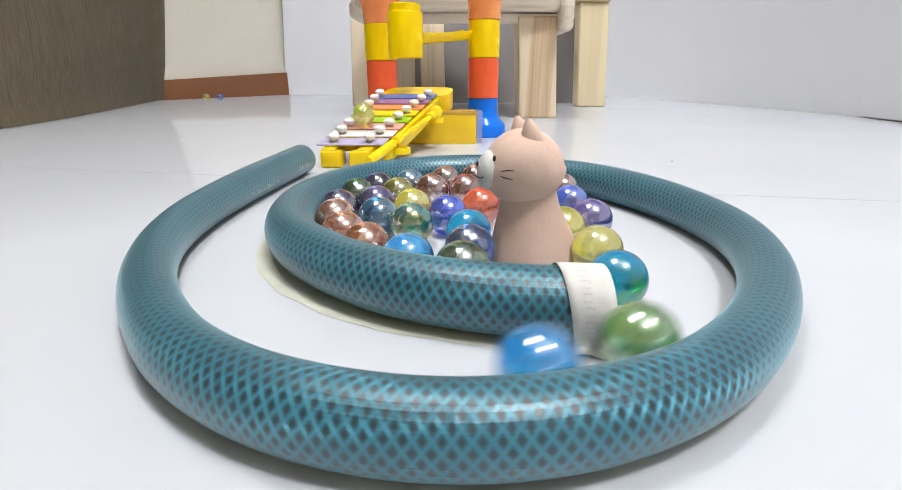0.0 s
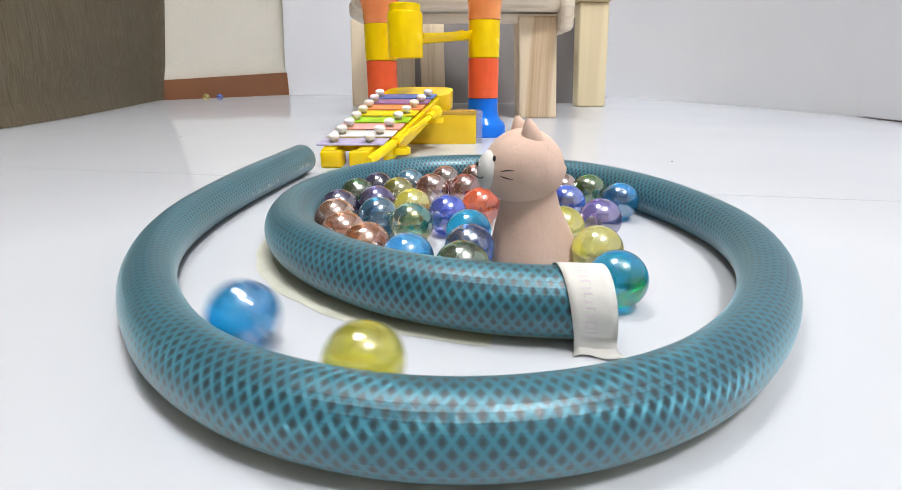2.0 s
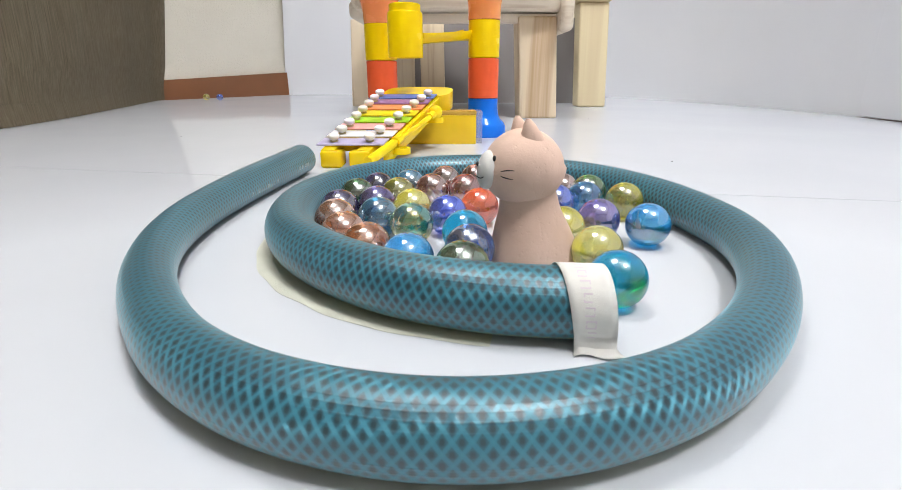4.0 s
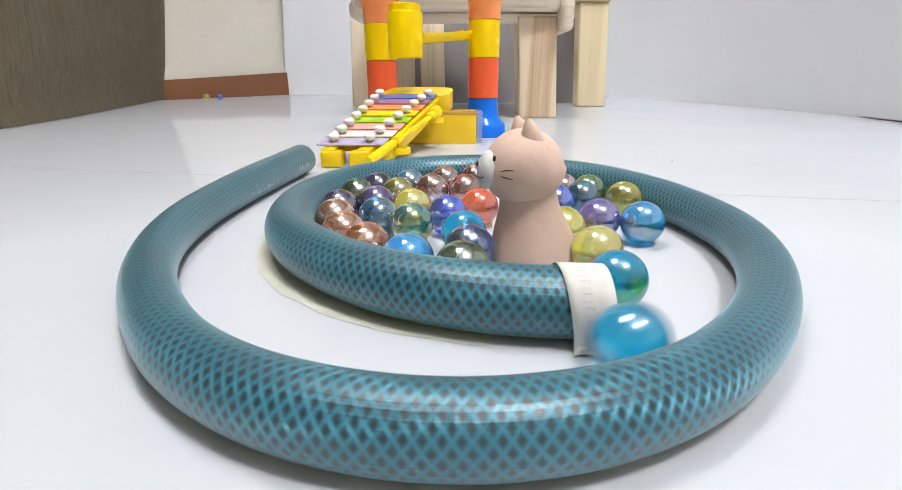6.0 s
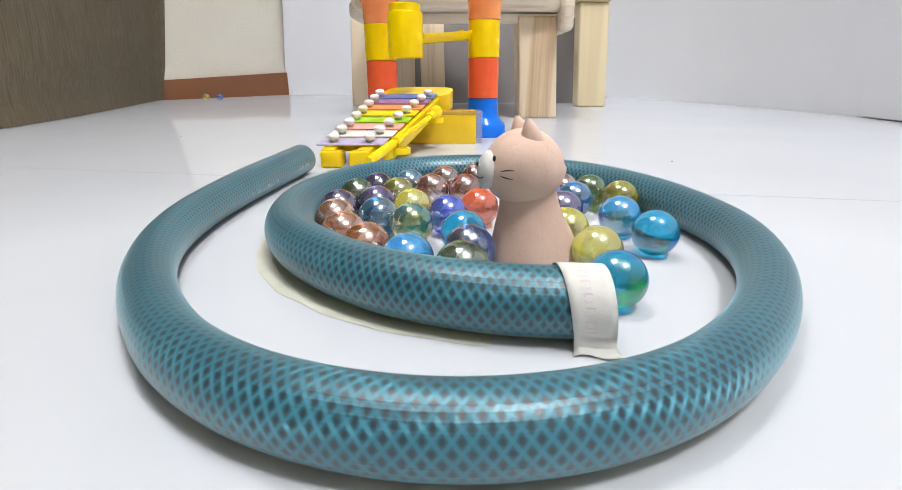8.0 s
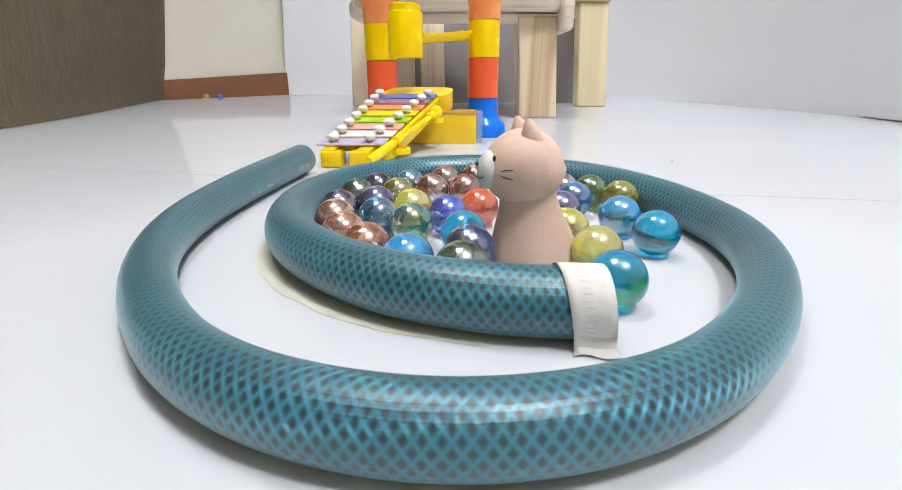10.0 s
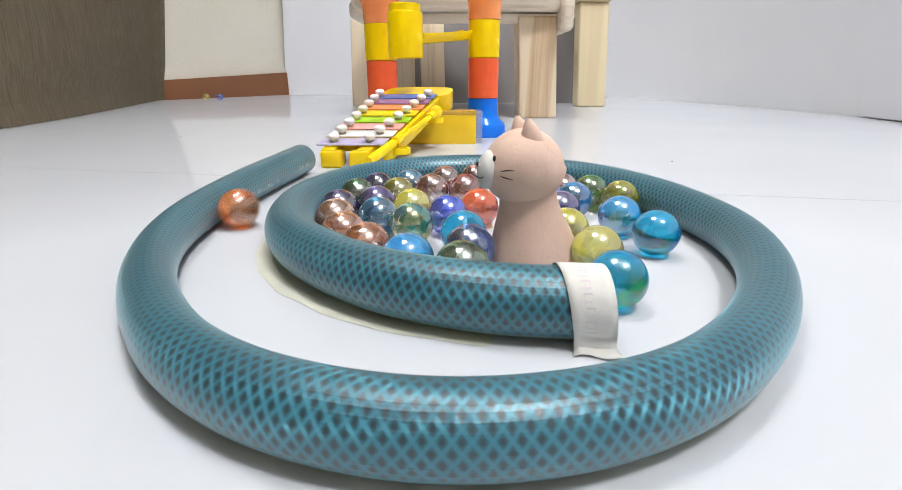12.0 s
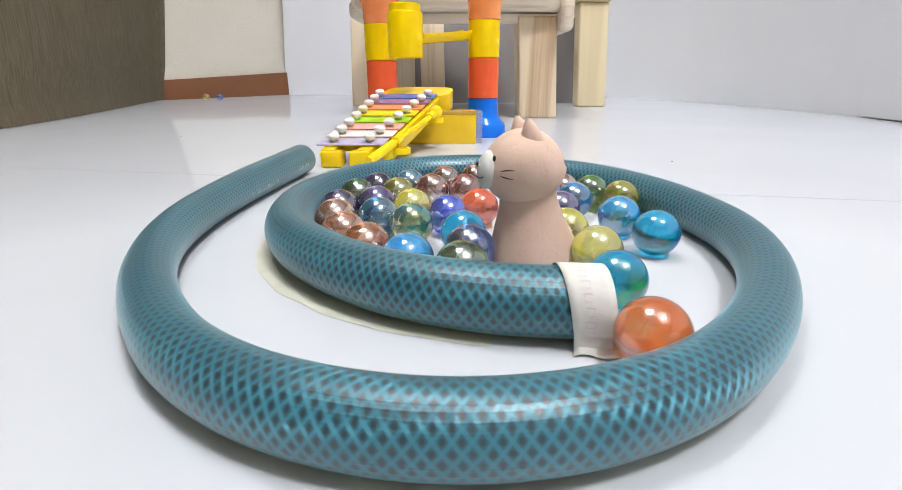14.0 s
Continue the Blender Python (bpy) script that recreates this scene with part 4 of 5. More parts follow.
def build_run():
    e = empty("marble_run", (-0.02, 0.535, 0))
    # local positions of the two towers and the drop cup
    tr, tl, cup = (0.0538, 0.010), (-0.0522, 0.012), (-0.0211, -0.055)
    r = 0.0158
    tube("base_tube", *tr, [(0.0246, 0), (0.0251, 0.002), (0.0249, 0.010), (0.0230, 0.0140), (0.0190, 0.0178), (0.0168, 0.0225), (r, 0.029), (r, 0.0385), (r - 0.002, 0.0385), (r - 0.002, 0.0)], M_BLUE, e, "flared blue base tube")
    tube("red_tube", *tr, hollow(r, 0.0390, 0.0782), M_RED, e, "red plastic tube")
    tube("yellow_tube", *tr, hollow(r + 0.0002, 0.0788, 0.1142), M_YELLOW, e, "yellow plastic tube")
    tube("funnel", *tr, [(r + 0.0004, 0.1146), (r + 0.0006, 0.126), (r + 0.0016, 0.134), (0.024, 0.150), (0.032, 0.168), (0.0325, 0.190), (0.0305, 0.190), (0.030, 0.169), (0.022, 0.152), (r - 0.001, 0.136), (r - 0.0012, 0.1146)], M_ORANGE, e, "orange plastic funnel")
    tube("base_tube", *tl, [(0.0246, 0), (0.0251, 0.002), (0.0249, 0.010), (0.0230, 0.0140), (0.0190, 0.0178), (0.0168, 0.0225), (r, 0.029), (r, 0.0385), (r - 0.002, 0.0385), (r - 0.002, 0.0)], M_BLUE, e, "flared blue base tube")
    tube("red_tube", *tl, hollow(r, 0.0390, 0.0758), M_RED, e, "red plastic tube")
    tube("yellow_tube", *tl, hollow(r + 0.0006, 0.0764, 0.1108), M_YELLOW, e, "yellow plastic tube")
    tube("funnel", *tl, [(r + 0.0006, 0.1112), (r + 0.001, 0.121), (r + 0.003, 0.131), (0.024, 0.146), (0.032, 0.164), (0.0325, 0.186), (0.0305, 0.186), (0.030, 0.165), (0.022, 0.148), (r - 0.001, 0.133), (r - 0.0012, 0.1112)], M_ORANGE, e, "orange plastic funnel")
    c = 0.0157
    tube("drop_cup", *cup, [(c - 0.0006, 0.0765), (c, 0.0772), (c + 0.0001, 0.1130), (c - 0.0006, 0.1146), (c - 0.0016, 0.1150), (c - 0.0018, 0.1205), (c - 0.003, 0.1214), (c - 0.004, 0.1214), (c - 0.004, 0.0765)], M_YELLOW, e, "yellow plastic drop cup")
    # channel from the right tower to the cup
    bm = bmesh.new()
    a, b = Vector((tr[0] - 0.0140, tr[1] + 0.003, 0.0990)), Vector((cup[0] + 0.0095, cup[1] + 0.0075, 0.0912))
    d = (b - a).normalized()
    side = d.cross(Vector((0, 0, 1))).normalized()
    prof = [(-0.0100, 0.0072), (-0.0085, 0.0072), (-0.0065, 0.0015), (0, -0.0005), (0.0065, 0.0015), (0.0085, 0.0072), (0.0100, 0.0072), (0.0100, 0.0030), (0.0060, -0.0022), (0, -0.0036), (-0.0060, -0.0022), (-0.0100, 0.0030)]
    rings = []
    for k in range(7):
        s = k / 6
        wide = 0.82 + 0.10 * (abs(2 * s - 1)) ** 3 + 0.12 * max(0, 1 - 7 * s)
        p = a.lerp(b, s)
        rings.append([bm.verts.new(p + side * (u * wide) + Vector((0, 0, v * wide))) for u, v in prof])
    for p, q in zip(rings, rings[1:]):
        for k in range(len(prof)):
            j = (k + 1) % len(prof)
            bm.faces.new((p[k], q[k], q[j], p[j]))
    bm.faces.new(rings[0])
    bm.faces.new(list(reversed(rings[-1])))
    bmesh.ops.recalc_face_normals(bm, faces=bm.faces)
    part("channel", bm, M_YELLOW, e, "yellow plastic channel")
    tagged(e, "plastic marble run of red, yellow, blue and orange tubes", "marble run")


build_run()

# ---- wooden stools ----


def post(bm, foot, top, w, d, rz=0.0, bevel=0.003):
    """A square leg from its foot's middle to its top's middle."""
    made = add_box(bm, (-w / 2, -d / 2, 0), (w / 2, d / 2, 1.0))
    vs = made["verts"]
    rot = Matrix.Rotation(radians(rz), 3, "Z")
    for v in vs:
        q = rot @ Vector((v.co.x, v.co.y, 0))
        c = Vector(foot).lerp(Vector(top), v.co.z)
        v.co = c + q
    es = list({e for v in vs for e in v.link_edges})
    bmesh.ops.bevel(bm, geom=es, offset=bevel, segments=3, affect="EDGES", profile=0.5)


def build_stool():
    e = empty("wooden_stool", (0.0, 0.95, 0))
    back = Matrix.Translation((0, -0.95, 0))
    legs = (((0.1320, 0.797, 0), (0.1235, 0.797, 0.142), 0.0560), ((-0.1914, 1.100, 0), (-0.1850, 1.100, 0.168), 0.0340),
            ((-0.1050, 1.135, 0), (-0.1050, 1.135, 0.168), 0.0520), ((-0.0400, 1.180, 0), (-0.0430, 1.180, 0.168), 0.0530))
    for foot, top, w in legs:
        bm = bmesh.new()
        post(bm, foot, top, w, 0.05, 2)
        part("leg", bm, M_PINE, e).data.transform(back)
    # rounded battens under both ends of the seat
    for x0, x1, y0, z0 in ((0.1530, 0.1715, 0.745, 0.1200), (-0.1500, -0.1270, 0.790, 0.1400)):
        bm = bmesh.new()
        add_box(bm, (x0, y0, z0), (x1, 1.09, 0.1660), 0.0085, 4)
        part("seat_batten", bm, M_PINE_X, e).data.transform(back)
    # rails under the seat
    bm = bmesh.new()
    add_box(bm, (-0.118, 0.776, 0.1330), (0.1530, 0.792, 0.1455), 0.001)
    part("front_rail", bm, M_PINE_X, e).data.transform(back)
    # seat slab with waney, rounded edge
    bm = bmesh.new()
    n = 72
    rings = []
    for h, ins in ((0.000, 0.012), (0.004, 0.004), (0.013, 0.0), (0.026, 0.001), (0.034, 0.006), (0.038, 0.016)):
        ring = []
        for k in range(n):
            t = 2 * math.pi * k / n
            cx, cy = math.cos(t), math.sin(t)
            ex, ey = math.copysign(abs(cx) ** 0.35, cx), math.copysign(abs(cy) ** 0.35, cy)
            x, y = 0.017 + ex * (0.169 - ins), 0.93 + ey * (0.185 - ins)
            wob = 0.003 * noise.noise((x * 18, y * 18, h * 20))
            ring.append(bm.verts.new((x + wob, y + wob, 0.1458 + h + wob * 0.5 + 0.018 * (y - 0.745) / 0.37)))
        rings.append(ring)
    for a, b in zip(rings, rings[1:]):
        for k in range(n):
            bm.faces.new((a[k], a[(k + 1) % n], b[(k + 1) % n], b[k]))
    bm.faces.new(list(reversed(rings[0])))
    bm.faces.new(rings[-1])
    part("seat", bm, M_PINE_X, e, "whitish pine seat with rounded edge").data.transform(back)
    tagged(e, "low pale pine stool with square legs", "stool")


def build_cream_stool():
    e = empty("cream_stool", (0.42, 1.25, 0))
    back = Matrix.Translation((-0.42, -1.25, 0))
    for foot, top, w in (((0.2900, 1.080, 0), (0.2800, 1.080, 0.197), 0.0580), ((0.3350, 1.42, 0), (0.3310, 1.42, 0.197), 0.024)):
        bm = bmesh.new()
        post(bm, foot, top, w, 0.045, 0, 0.004)
        part("leg", bm, M_CREAM, e).data.transform(back)
    bm = bmesh.new()
    add_box(bm, (0.244, 1.050, 0.1975), (0.312, 1.46, 0.225), 0.004, 3)
    part("top_rail", bm, M_CREAM, e).data.transform(back)
    tagged(e, "cream lacquered wooden stool frame with thick legs", "stool")


def build_under_seat_panel():
    bm = bmesh.new()
    # grey panel added to make the space under the stool's seat dark
    add_box(bm, (-0.135, 1.215, 0), (0.288, 1.223, 0.185), 0.001)
    ob = part("grey_board", bm, plain("under_seat_grey", (0.255, 0.232, 0.228), 0.4, 0, 0.05, 12))
    tagged(ob, "grey panel added for the darkness behind the low stool", "board")


def build_specks():
    """Crumbs of dirt on the white boards: too many and too small to be things."""
    bm = bmesh.new()
    spots = ((-0.3566, 0.5469), (-0.2862, 0.5309), (0.167, 0.3722), (0.2056, 0.7573))
    for i, (x, y) in enumerate(spots):
        s = 0.00045 + 0.0002 * ((i * 7) % 5) / 4
        vs = add_ball(bm, (x, y, s * 0.35), (s, s * 1.3, s * 0.4), 8, 6)
        for v in vs:
            v.co += Vector((noise.noise(v.co * 2500), noise.noise(v.co * 2300), 0)) * s * 0.5
    tagged(part("floor_crumbs", bm, M_INK), "dark crumbs scattered on the white boards", "dirt", kind="stuff")


build_specks()
build_under_seat_panel()
build_stool()
build_cream_stool()

# ---- what moves ----
def motions():
    walk(MOVING['green'], [
        (0, pose(0.0403, 0.0928, 0.0083, 0, -0, 0)), (0.1, pose(0.0568, 0.1069, 0.0083, -59, 45, -27)), (0.2, pose(0.0682, 0.1211, 0.0083, -142, 23, -80)),
        (0.3, pose(0.0775, 0.1373, 0.0083, 174, -31, -77)), (0.4, pose(0.0835, 0.1537, 0.0083, 74, -58, 5)), (0.5, pose(0.0839, 0.1659, 0.0083, 1, -15, 56)),
        (0.6, pose(0.0815, 0.1858, 0.0083, -48, 36, 45)), (0.7, pose(0.0791, 0.2046, 0.0083, -142, 43, -23)), (0.8, pose(0.0715, 0.2202, 0.0083, 179, -16, -34)),
        (0.9, pose(0.0666, 0.2307, 0.0083, 104, -60, 20)), (1.2, pose(0.0650, 0.2332, 0.0083, 65, -58, 54)), (1.5, pose(0.0668, 0.2344, 0.0083, 71, -44, 49)),
        (6.6, pose(0.0665, 0.2344, 0.0083, 69, -45, 50)), (7.5, pose(0.0673, 0.2344, 0.0083, 75, -41, 46)), (14, pose(0.0673, 0.2332, 0.0083, 83, -47, 40)),
    ])
    walk(MOVING['bluea'], [
        (0, pose(0.0169, 0.0831, 0.0083, 0, -0, 0)), (0.1, pose(0.0352, 0.0923, 0.0083, -49, 56, -28)), (0.2, pose(0.0496, 0.0999, 0.0083, -157, 37, -118)),
        (0.3, pose(0.0616, 0.1123, 0.0083, -174, -30, -119)), (0.4, pose(0.0707, 0.1249, 0.0083, 42, -79, 21)), (0.5, pose(0.0784, 0.1392, 0.0083, 4, -13, 54)),
        (0.6, pose(0.0809, 0.1523, 0.0083, -32, 48, 41)), (0.7, pose(0.0839, 0.1686, 0.0083, -150, 49, -61)), (0.8, pose(0.0836, 0.1850, 0.0083, -177, -15, -70)),
        (0.9, pose(0.0781, 0.1971, 0.0083, -139, -82, -105)), (1, pose(0.0773, 0.2066, 0.0083, 20, -31, 98)), (1.2, pose(0.0758, 0.2127, 0.0083, 16, 12, 98)),
        (1.5, pose(0.0757, 0.2148, 0.0083, 18, 27, 99)), (2.5, pose(0.0737, 0.2148, 0.0083, 2, 28, 91)), (2.6, pose(0.0695, 0.2137, 0.0083, -29, 18, 79)),
        (3, pose(0.0679, 0.2127, 0.0083, -39, 9, 77)), (3.2, pose(0.0679, 0.2127, 0.0083, -39, 9, 77)), (3.5, pose(0.0634, 0.2148, 0.0083, -74, 14, 70)),
        (4.2, pose(0.0604, 0.2191, 0.0083, -109, 32, 55)), (5.3, pose(0.0601, 0.2202, 0.0083, -116, 37, 51)), (6.5, pose(0.0599, 0.2214, 0.0083, -124, 42, 46)),
        (6.6, pose(0.0585, 0.2214, 0.0083, -133, 35, 41)), (7, pose(0.0567, 0.2191, 0.0083, -129, 15, 42)), (7.5, pose(0.0559, 0.2180, 0.0083, -127, 6, 43)),
        (14, pose(0.0554, 0.2169, 0.0083, -124, -2, 43)),
    ])
    walk(MOVING['yellow'], [
        (0, pose(-0.0668, 0.3880, 0.0330, 0, -0, 0)), (0.1, pose(-0.0728, 0.3360, 0.0199, 69, -6, -4)), (0.2, pose(-0.0818, 0.2913, 0.0083, 138, -9, -14)),
        (0.3, pose(-0.0888, 0.2383, 0.0083, -154, 3, -18)), (0.4, pose(-0.0866, 0.2096, 0.0083, -86, 22, -1)), (0.5, pose(-0.0843, 0.1935, 0.0083, -13, 16, 26)),
        (0.6, pose(-0.0813, 0.1772, 0.0083, 52, -8, 32)), (0.7, pose(-0.0800, 0.1646, 0.0083, 123, -27, 7)), (0.8, pose(-0.0796, 0.1523, 0.0083, -164, -14, -22)),
        (0.9, pose(-0.0743, 0.1387, 0.0083, -111, 32, -12)), (1, pose(-0.0704, 0.1304, 0.0083, -28, 44, 46)), (1.1, pose(-0.0649, 0.1217, 0.0083, 38, 6, 78)),
        (1.2, pose(-0.0601, 0.1153, 0.0083, 82, -29, 68)), (1.3, pose(-0.0556, 0.1098, 0.0083, 142, -39, 32)), (1.4, pose(-0.0503, 0.1046, 0.0083, -166, -14, 6)),
        (1.5, pose(-0.0451, 0.1000, 0.0083, -130, 18, 8)), (1.6, pose(-0.0401, 0.0965, 0.0083, -91, 45, 30)), (1.7, pose(-0.0342, 0.0922, 0.0083, -18, 42, 83)),
        (1.8, pose(-0.0284, 0.0889, 0.0083, 25, 14, 105)), (1.9, pose(-0.0221, 0.0860, 0.0083, 62, -17, 104)), (2, pose(-0.0172, 0.0843, 0.0083, 98, -33, 88)),
        (2.1, pose(-0.0043, 0.0816, 0.0083, 175, -20, 49)), (2.2, pose(0.0138, 0.0824, 0.0083, -135, 29, 54)), (2.3, pose(0.0307, 0.0883, 0.0083, -39, 58, 130)),
        (2.4, pose(0.0445, 0.0955, 0.0083, 29, 11, 175)), (2.5, pose(0.0547, 0.1047, 0.0083, 84, -34, 163)), (2.6, pose(0.0638, 0.1151, 0.0083, 168, -31, 111)),
        (2.7, pose(0.0723, 0.1275, 0.0083, -140, 15, 103)), (2.8, pose(0.0792, 0.1409, 0.0083, -65, 52, 150)), (2.9, pose(0.0830, 0.1523, 0.0083, 20, 23, -150)),
        (3, pose(0.0824, 0.1666, 0.0083, 79, -15, -145)), (3.1, pose(0.0827, 0.1780, 0.0083, 153, -39, 177)), (3.2, pose(0.0792, 0.1917, 0.0083, -144, -1, 152)),
        (3.4, pose(0.0785, 0.2066, 0.0083, -79, 28, 170)), (3.7, pose(0.0783, 0.2148, 0.0083, -15, 24, -160)), (4.2, pose(0.0776, 0.2159, 0.0083, -5, 26, -155)),
        (5.3, pose(0.0780, 0.2169, 0.0083, 1, 20, -153)), (6.5, pose(0.0781, 0.2180, 0.0083, 8, 16, -151)), (7, pose(0.0776, 0.2180, 0.0083, 10, 19, -150)),
        (7.5, pose(0.0773, 0.2202, 0.0083, 24, 13, -146)), (14, pose(0.0775, 0.2202, 0.0083, 23, 11, -147)),
    ])
    walk(MOVING['blueb'], [
        (0, pose(0.0340, 0.5450, 0.1460, 0, -0, 0)), (0.48, pose(0.0340, 0.5450, 0.1460, 0, -0, 0)), (0.58, pose(0.0340, 0.5450, 0.0990, 0, -0, 0)),
        (0.7, pose(-0.0200, 0.5030, 0.0980, 58, -47, -27)), (0.8, pose(-0.0280, 0.4940, 0.0980, 143, -25, -85)), (0.9, pose(-0.0390, 0.4830, 0.0970, -166, 23, -86)),
        (1, pose(-0.0405, 0.4800, 0.0840, -151, 42, -78)), (1.1, pose(-0.0440, 0.4620, 0.0583, -21, 61, 41)), (1.2, pose(-0.0503, 0.4500, 0.0474, -1, -6, 52)),
        (1.3, pose(-0.0585, 0.4160, 0.0395, 53, -62, 17)), (1.4, pose(-0.0680, 0.3760, 0.0301, 159, -33, -75)), (1.5, pose(-0.0835, 0.3174, 0.0083, -168, 29, -76)),
        (1.6, pose(-0.0889, 0.2486, 0.0083, -58, 72, 24)), (1.7, pose(-0.0898, 0.1998, 0.0083, 2, 13, 72)), (1.8, pose(-0.0823, 0.1582, 0.0083, 42, -46, 58)),
        (1.9, pose(-0.0668, 0.1247, 0.0083, 141, -38, -18)), (2, pose(-0.0488, 0.1043, 0.0083, 172, 24, -22)), (2.1, pose(-0.0273, 0.0883, 0.0083, -89, 76, 68)),
        (2.2, pose(-0.0163, 0.0840, 0.0083, -3, 21, 144)), (2.3, pose(-0.0040, 0.0815, 0.0083, 28, -42, 137)), (2.4, pose(0.0088, 0.0817, 0.0083, 134, -48, 51)),
        (2.5, pose(0.0214, 0.0844, 0.0083, 170, 12, 38)), (2.6, pose(0.0344, 0.0914, 0.0083, -145, 77, 75)), (2.7, pose(0.0457, 0.0965, 0.0083, -21, 29, -167)),
        (2.8, pose(0.0552, 0.1052, 0.0083, 12, -32, -168)), (2.9, pose(0.0616, 0.1123, 0.0083, 108, -57, 115)), (3, pose(0.0669, 0.1193, 0.0083, 160, -11, 82)),
        (3.1, pose(0.0735, 0.1296, 0.0083, -164, 50, 96)), (3.2, pose(0.0776, 0.1391, 0.0083, -33, 53, -145)), (3.4, pose(0.0782, 0.1535, 0.0083, 14, -3, -121)),
        (3.7, pose(0.0762, 0.1700, 0.0083, 75, -49, -152)), (4, pose(0.0742, 0.1780, 0.0083, 151, -33, 154)), (4.4, pose(0.0731, 0.1803, 0.0083, 162, -19, 149)),
        (5.3, pose(0.0729, 0.1810, 0.0083, 166, -15, 147)), (6.5, pose(0.0734, 0.1810, 0.0083, 168, -17, 147)), (6.6, pose(0.0731, 0.1834, 0.0083, -179, -7, 144)),
        (6.8, pose(0.0697, 0.1858, 0.0083, -179, 22, 144)), (7, pose(0.0663, 0.1892, 0.0083, -171, 55, 149)), (7.5, pose(0.0675, 0.1900, 0.0083, -157, 50, 161)),
        (14, pose(0.0672, 0.1900, 0.0083, -157, 52, 160)),
    ])
    walk(MOVING['cyan'], [
        (0, pose(0.0340, 0.5450, 0.1630, 0, -0, 0)), (3.96, pose(0.0340, 0.5450, 0.1630, 0, -0, 0)), (4.06, pose(0.0340, 0.5450, 0.0990, 0, -0, 0)),
        (4.18, pose(-0.0200, 0.5030, 0.0980, 58, -47, -27)), (4.28, pose(-0.0280, 0.4940, 0.0980, 143, -25, -85)), (4.38, pose(-0.0390, 0.4830, 0.0970, -166, 23, -86)),
        (4.48, pose(-0.0405, 0.4800, 0.0840, -151, 42, -78)), (4.58, pose(-0.0440, 0.4620, 0.0583, -21, 61, 41)), (4.68, pose(-0.0503, 0.4500, 0.0474, -1, -6, 52)),
        (4.78, pose(-0.0585, 0.4160, 0.0395, 53, -62, 17)), (4.88, pose(-0.0680, 0.3760, 0.0301, 159, -33, -75)), (4.98, pose(-0.0835, 0.3174, 0.0083, -168, 29, -76)),
        (5.08, pose(-0.0889, 0.2486, 0.0083, -58, 72, 24)), (5.18, pose(-0.0898, 0.1998, 0.0083, 2, 13, 72)), (5.3, pose(-0.0794, 0.1512, 0.0083, 44, -45, 58)),
        (5.4, pose(-0.0698, 0.1296, 0.0083, 142, -39, -17)), (5.5, pose(-0.0568, 0.1111, 0.0083, 179, 20, -24)), (5.6, pose(-0.0414, 0.0973, 0.0083, -96, 73, 49)),
        (5.7, pose(-0.0216, 0.0858, 0.0083, -2, 23, 132)), (5.8, pose(-0.0009, 0.0813, 0.0083, 39, -33, 128)), (5.9, pose(0.0189, 0.0837, 0.0083, 126, -37, 70)),
        (6, pose(0.0381, 0.0923, 0.0083, 171, 17, 61)), (6.1, pose(0.0536, 0.1036, 0.0083, -113, 66, 121)), (6.2, pose(0.0647, 0.1163, 0.0083, -15, 27, -157)),
        (6.3, pose(0.0728, 0.1284, 0.0083, 22, -32, -159)), (6.4, pose(0.0800, 0.1429, 0.0083, 117, -51, 128)), (6.5, pose(0.0814, 0.1558, 0.0083, 158, 8, 110)),
        (6.6, pose(0.0816, 0.1686, 0.0083, -147, 66, 150)), (6.8, pose(0.0809, 0.1743, 0.0083, -52, 60, -122)), (7, pose(0.0772, 0.1735, 0.0083, 7, 68, -68)),
        (7.2, pose(0.0746, 0.1714, 0.0083, 65, 64, -14)), (7.5, pose(0.0728, 0.1693, 0.0083, 94, 51, 10)), (8.2, pose(0.0731, 0.1679, 0.0083, 109, 51, 22)),
        (14, pose(0.0733, 0.1679, 0.0083, 110, 52, 23)),
    ])
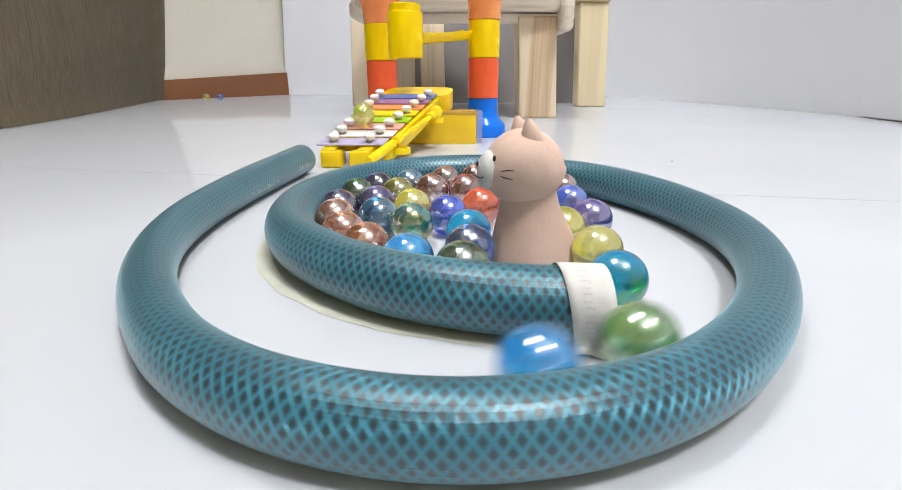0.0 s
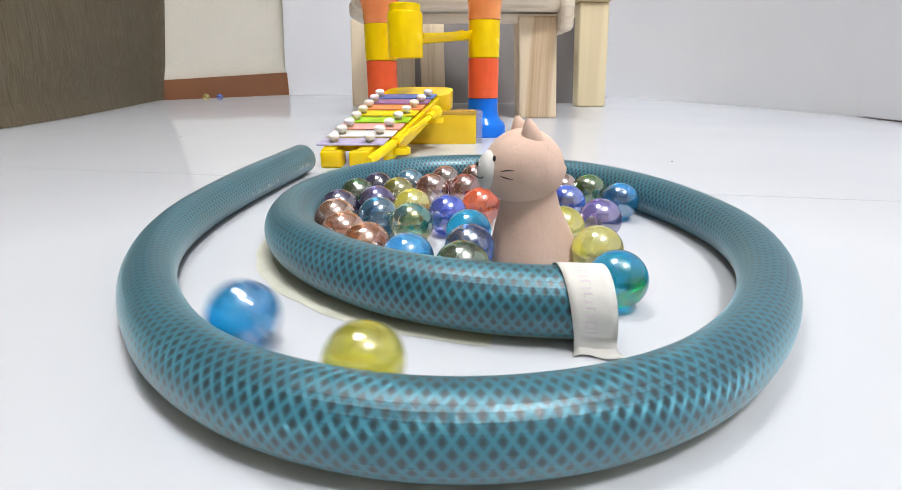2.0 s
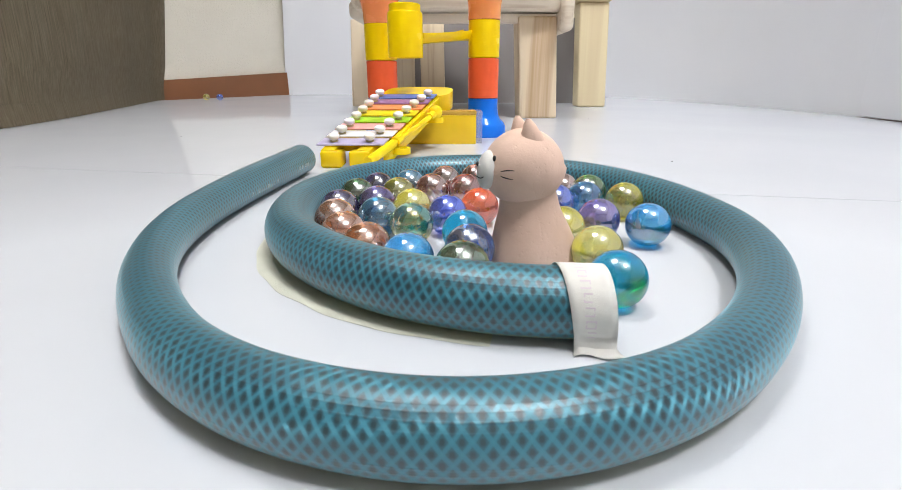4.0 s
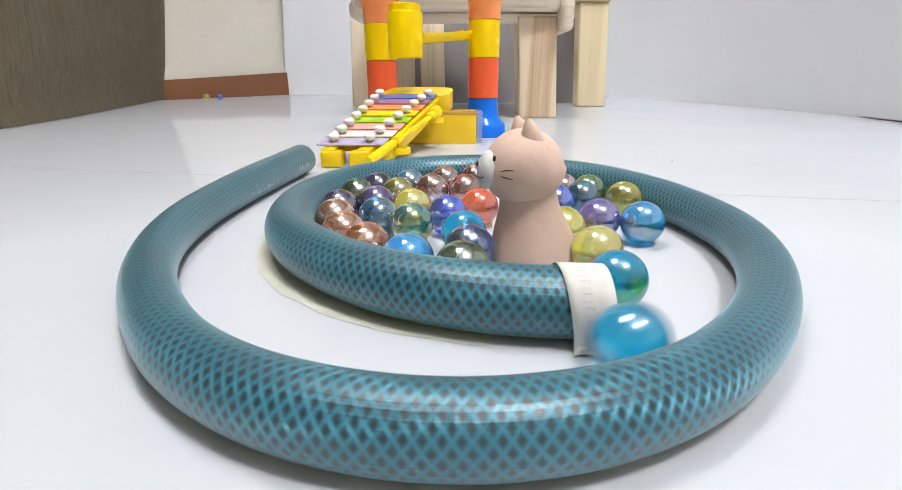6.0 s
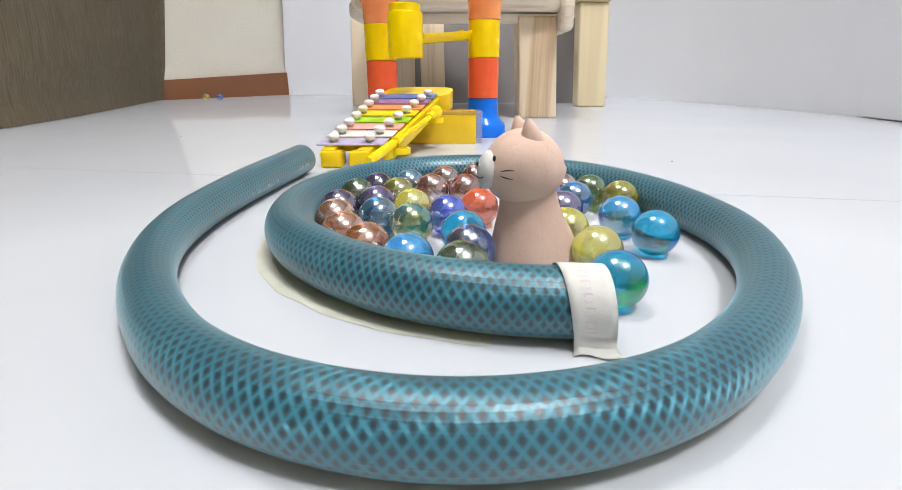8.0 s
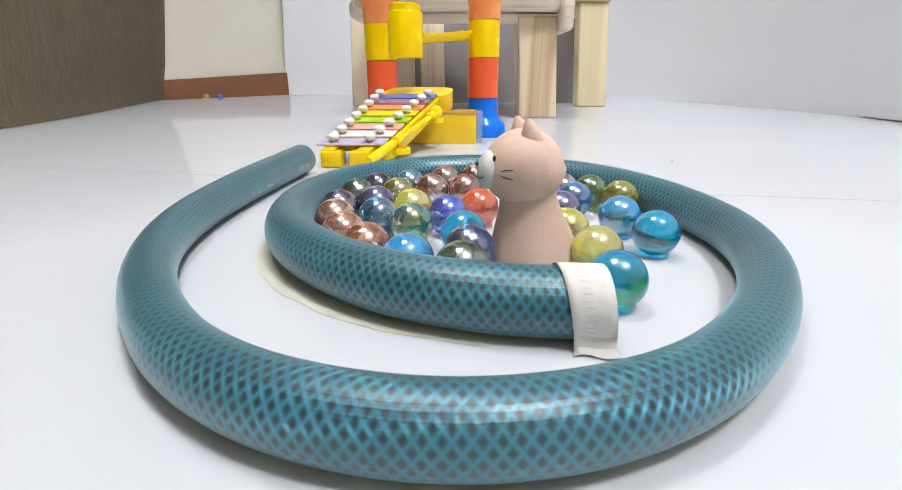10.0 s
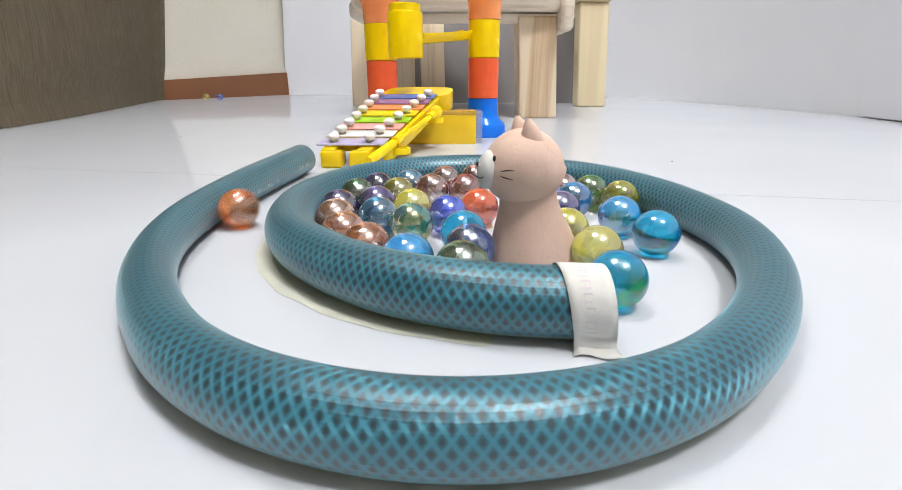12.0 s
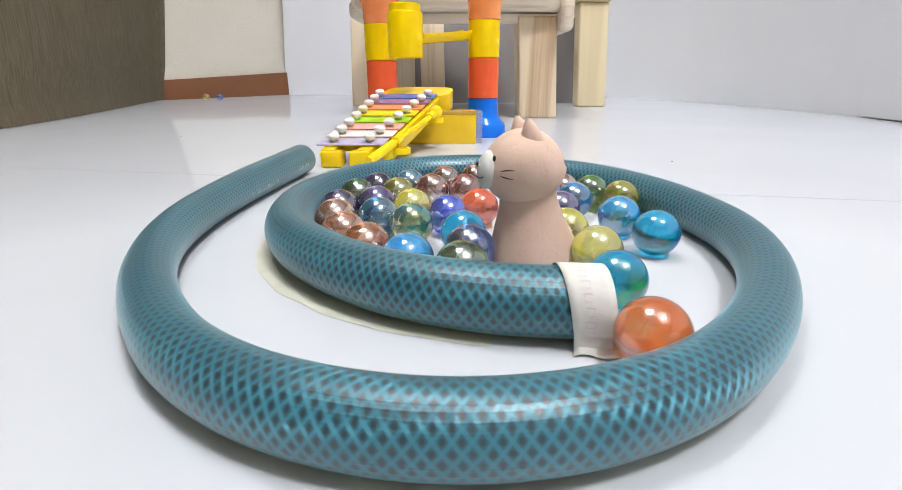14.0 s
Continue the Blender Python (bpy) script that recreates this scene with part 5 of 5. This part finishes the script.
    walk(MOVING['orange'], [
        (0, pose(0.0340, 0.5450, 0.1800, 0, -0, 0)), (10.68, pose(0.0340, 0.5450, 0.1800, 0, -0, 0)), (10.78, pose(0.0340, 0.5450, 0.0990, 0, -0, 0)),
        (10.9, pose(-0.0200, 0.5030, 0.0980, 58, -47, -27)), (11, pose(-0.0280, 0.4940, 0.0980, 143, -25, -85)), (11.1, pose(-0.0390, 0.4830, 0.0970, -166, 23, -86)),
        (11.2, pose(-0.0405, 0.4800, 0.0840, -151, 42, -78)), (11.3, pose(-0.0430, 0.4620, 0.0588, -16, 63, 48)), (11.4, pose(-0.0477, 0.4500, 0.0493, 3, -4, 59)),
        (11.5, pose(-0.0565, 0.4230, 0.0415, 38, -69, 35)), (11.6, pose(-0.0685, 0.3790, 0.0307, 170, -36, -89)), (11.7, pose(-0.0774, 0.3350, 0.0128, -176, 31, -89)),
        (11.8, pose(-0.0802, 0.2719, 0.0083, -13, 80, 72)), (11.9, pose(-0.0899, 0.2283, 0.0083, -8, 11, 76)), (12, pose(-0.0899, 0.2026, 0.0083, 14, -55, 66)),
        (12.1, pose(-0.0862, 0.1757, 0.0083, 147, -49, -55)), (12.2, pose(-0.0797, 0.1535, 0.0083, 165, 18, -61)), (12.3, pose(-0.0734, 0.1368, 0.0083, -129, 82, -0)),
        (12.4, pose(-0.0668, 0.1247, 0.0083, -14, 25, 111)), (12.5, pose(-0.0615, 0.1172, 0.0083, 3, -37, 109)), (12.6, pose(-0.0535, 0.1076, 0.0083, 127, -66, -4)),
        (12.7, pose(-0.0437, 0.0995, 0.0083, 160, -1, -26)), (12.8, pose(-0.0361, 0.0934, 0.0083, -174, 64, -10)), (12.9, pose(-0.0263, 0.0878, 0.0083, -21, 45, 138)),
        (13, pose(-0.0187, 0.0847, 0.0083, -4, -9, 144)), (13.1, pose(-0.0089, 0.0822, 0.0083, 54, -66, 102)), (13.2, pose(-0.0009, 0.0813, 0.0083, 144, -38, 23)),
        (13.3, pose(0.0066, 0.0815, 0.0083, 162, 11, 19)), (13.4, pose(0.0145, 0.0826, 0.0083, -177, 65, 33)), (13.5, pose(0.0206, 0.0842, 0.0083, -34, 69, 173)),
        (13.6, pose(0.0274, 0.0868, 0.0083, -12, 20, -169)), (13.7, pose(0.0328, 0.0900, 0.0083, 3, -21, -170)), (13.8, pose(0.0379, 0.0916, 0.0083, 11, -57, -175)),
        (13.9, pose(0.0412, 0.0933, 0.0083, 59, -77, 140)), (14, pose(0.0440, 0.0951, 0.0083, 135, -67, 66)),
    ])
    walk(MOVING['purple'], [
        (0, pose(0.0546, 0.1850, 0.0083, 0, -0, 0)), (0.9, pose(0.0546, 0.1850, 0.0083, 0, -0, 0)), (1.1, pose(0.0564, 0.1850, 0.0083, 0, 12, 0)),
        (1.5, pose(0.0582, 0.1850, 0.0083, 0, 25, 0)), (3.2, pose(0.0582, 0.1850, 0.0083, 0, 25, 0)), (4, pose(0.0575, 0.1850, 0.0083, 0, 20, 0)),
        (6.5, pose(0.0575, 0.1850, 0.0083, 0, 20, 0)), (6.6, pose(0.0569, 0.1858, 0.0083, -6, 16, -2)), (6.8, pose(0.0525, 0.1917, 0.0083, -45, -17, -1)),
        (7, pose(0.0505, 0.1952, 0.0083, -73, -29, 10)), (7.5, pose(0.0471, 0.1989, 0.0083, -113, -43, 35)), (14, pose(0.0456, 0.1989, 0.0083, -122, -50, 41)),
    ])
    walk(MOVING['royal'], [
        (0, pose(0.0521, 0.2106, 0.0083, 0, -0, 0)), (0.9, pose(0.0516, 0.2106, 0.0083, 0, -4, 0)), (1.5, pose(0.0509, 0.2106, 0.0083, 0, -9, 0)),
        (3.2, pose(0.0503, 0.2106, 0.0083, 0, -12, 0)), (4, pose(0.0462, 0.2127, 0.0083, -18, -40, 8)), (6.5, pose(0.0462, 0.2137, 0.0083, -28, -39, 14)),
        (7, pose(0.0432, 0.2169, 0.0083, -68, -47, 43)), (14, pose(0.0432, 0.2169, 0.0083, -68, -47, 43)),
    ])
    walk(MOVING['red'], [
        (0, pose(0.0129, 0.2056, 0.0083, 0, -0, 0)), (3.2, pose(0.0129, 0.2056, 0.0083, 0, -0, 0)), (4.2, pose(0.0121, 0.2046, 0.0083, 7, -6, -0)),
        (14, pose(0.0120, 0.2036, 0.0083, 14, -6, -1)),
    ])
    walk(MOVING['cyanb'], [
        (0, pose(0.0064, 0.1693, 0.0083, 0, -0, 0)), (3.2, pose(0.0064, 0.1693, 0.0083, 0, -0, 0)), (4.2, pose(0.0048, 0.1686, 0.0083, 5, -12, -0)),
        (14, pose(0.0045, 0.1679, 0.0083, 10, -13, -2)),
    ])
    walk(MOVING['yellowb'], [
        (0, pose(0.0411, 0.1735, 0.0083, 0, -0, 0)), (6.5, pose(0.0413, 0.1735, 0.0083, 0, 1, 0)), (7, pose(0.0421, 0.1721, 0.0083, 10, 7, 1)),
        (14, pose(0.0419, 0.1714, 0.0083, 15, 5, 1)),
    ])


motions()
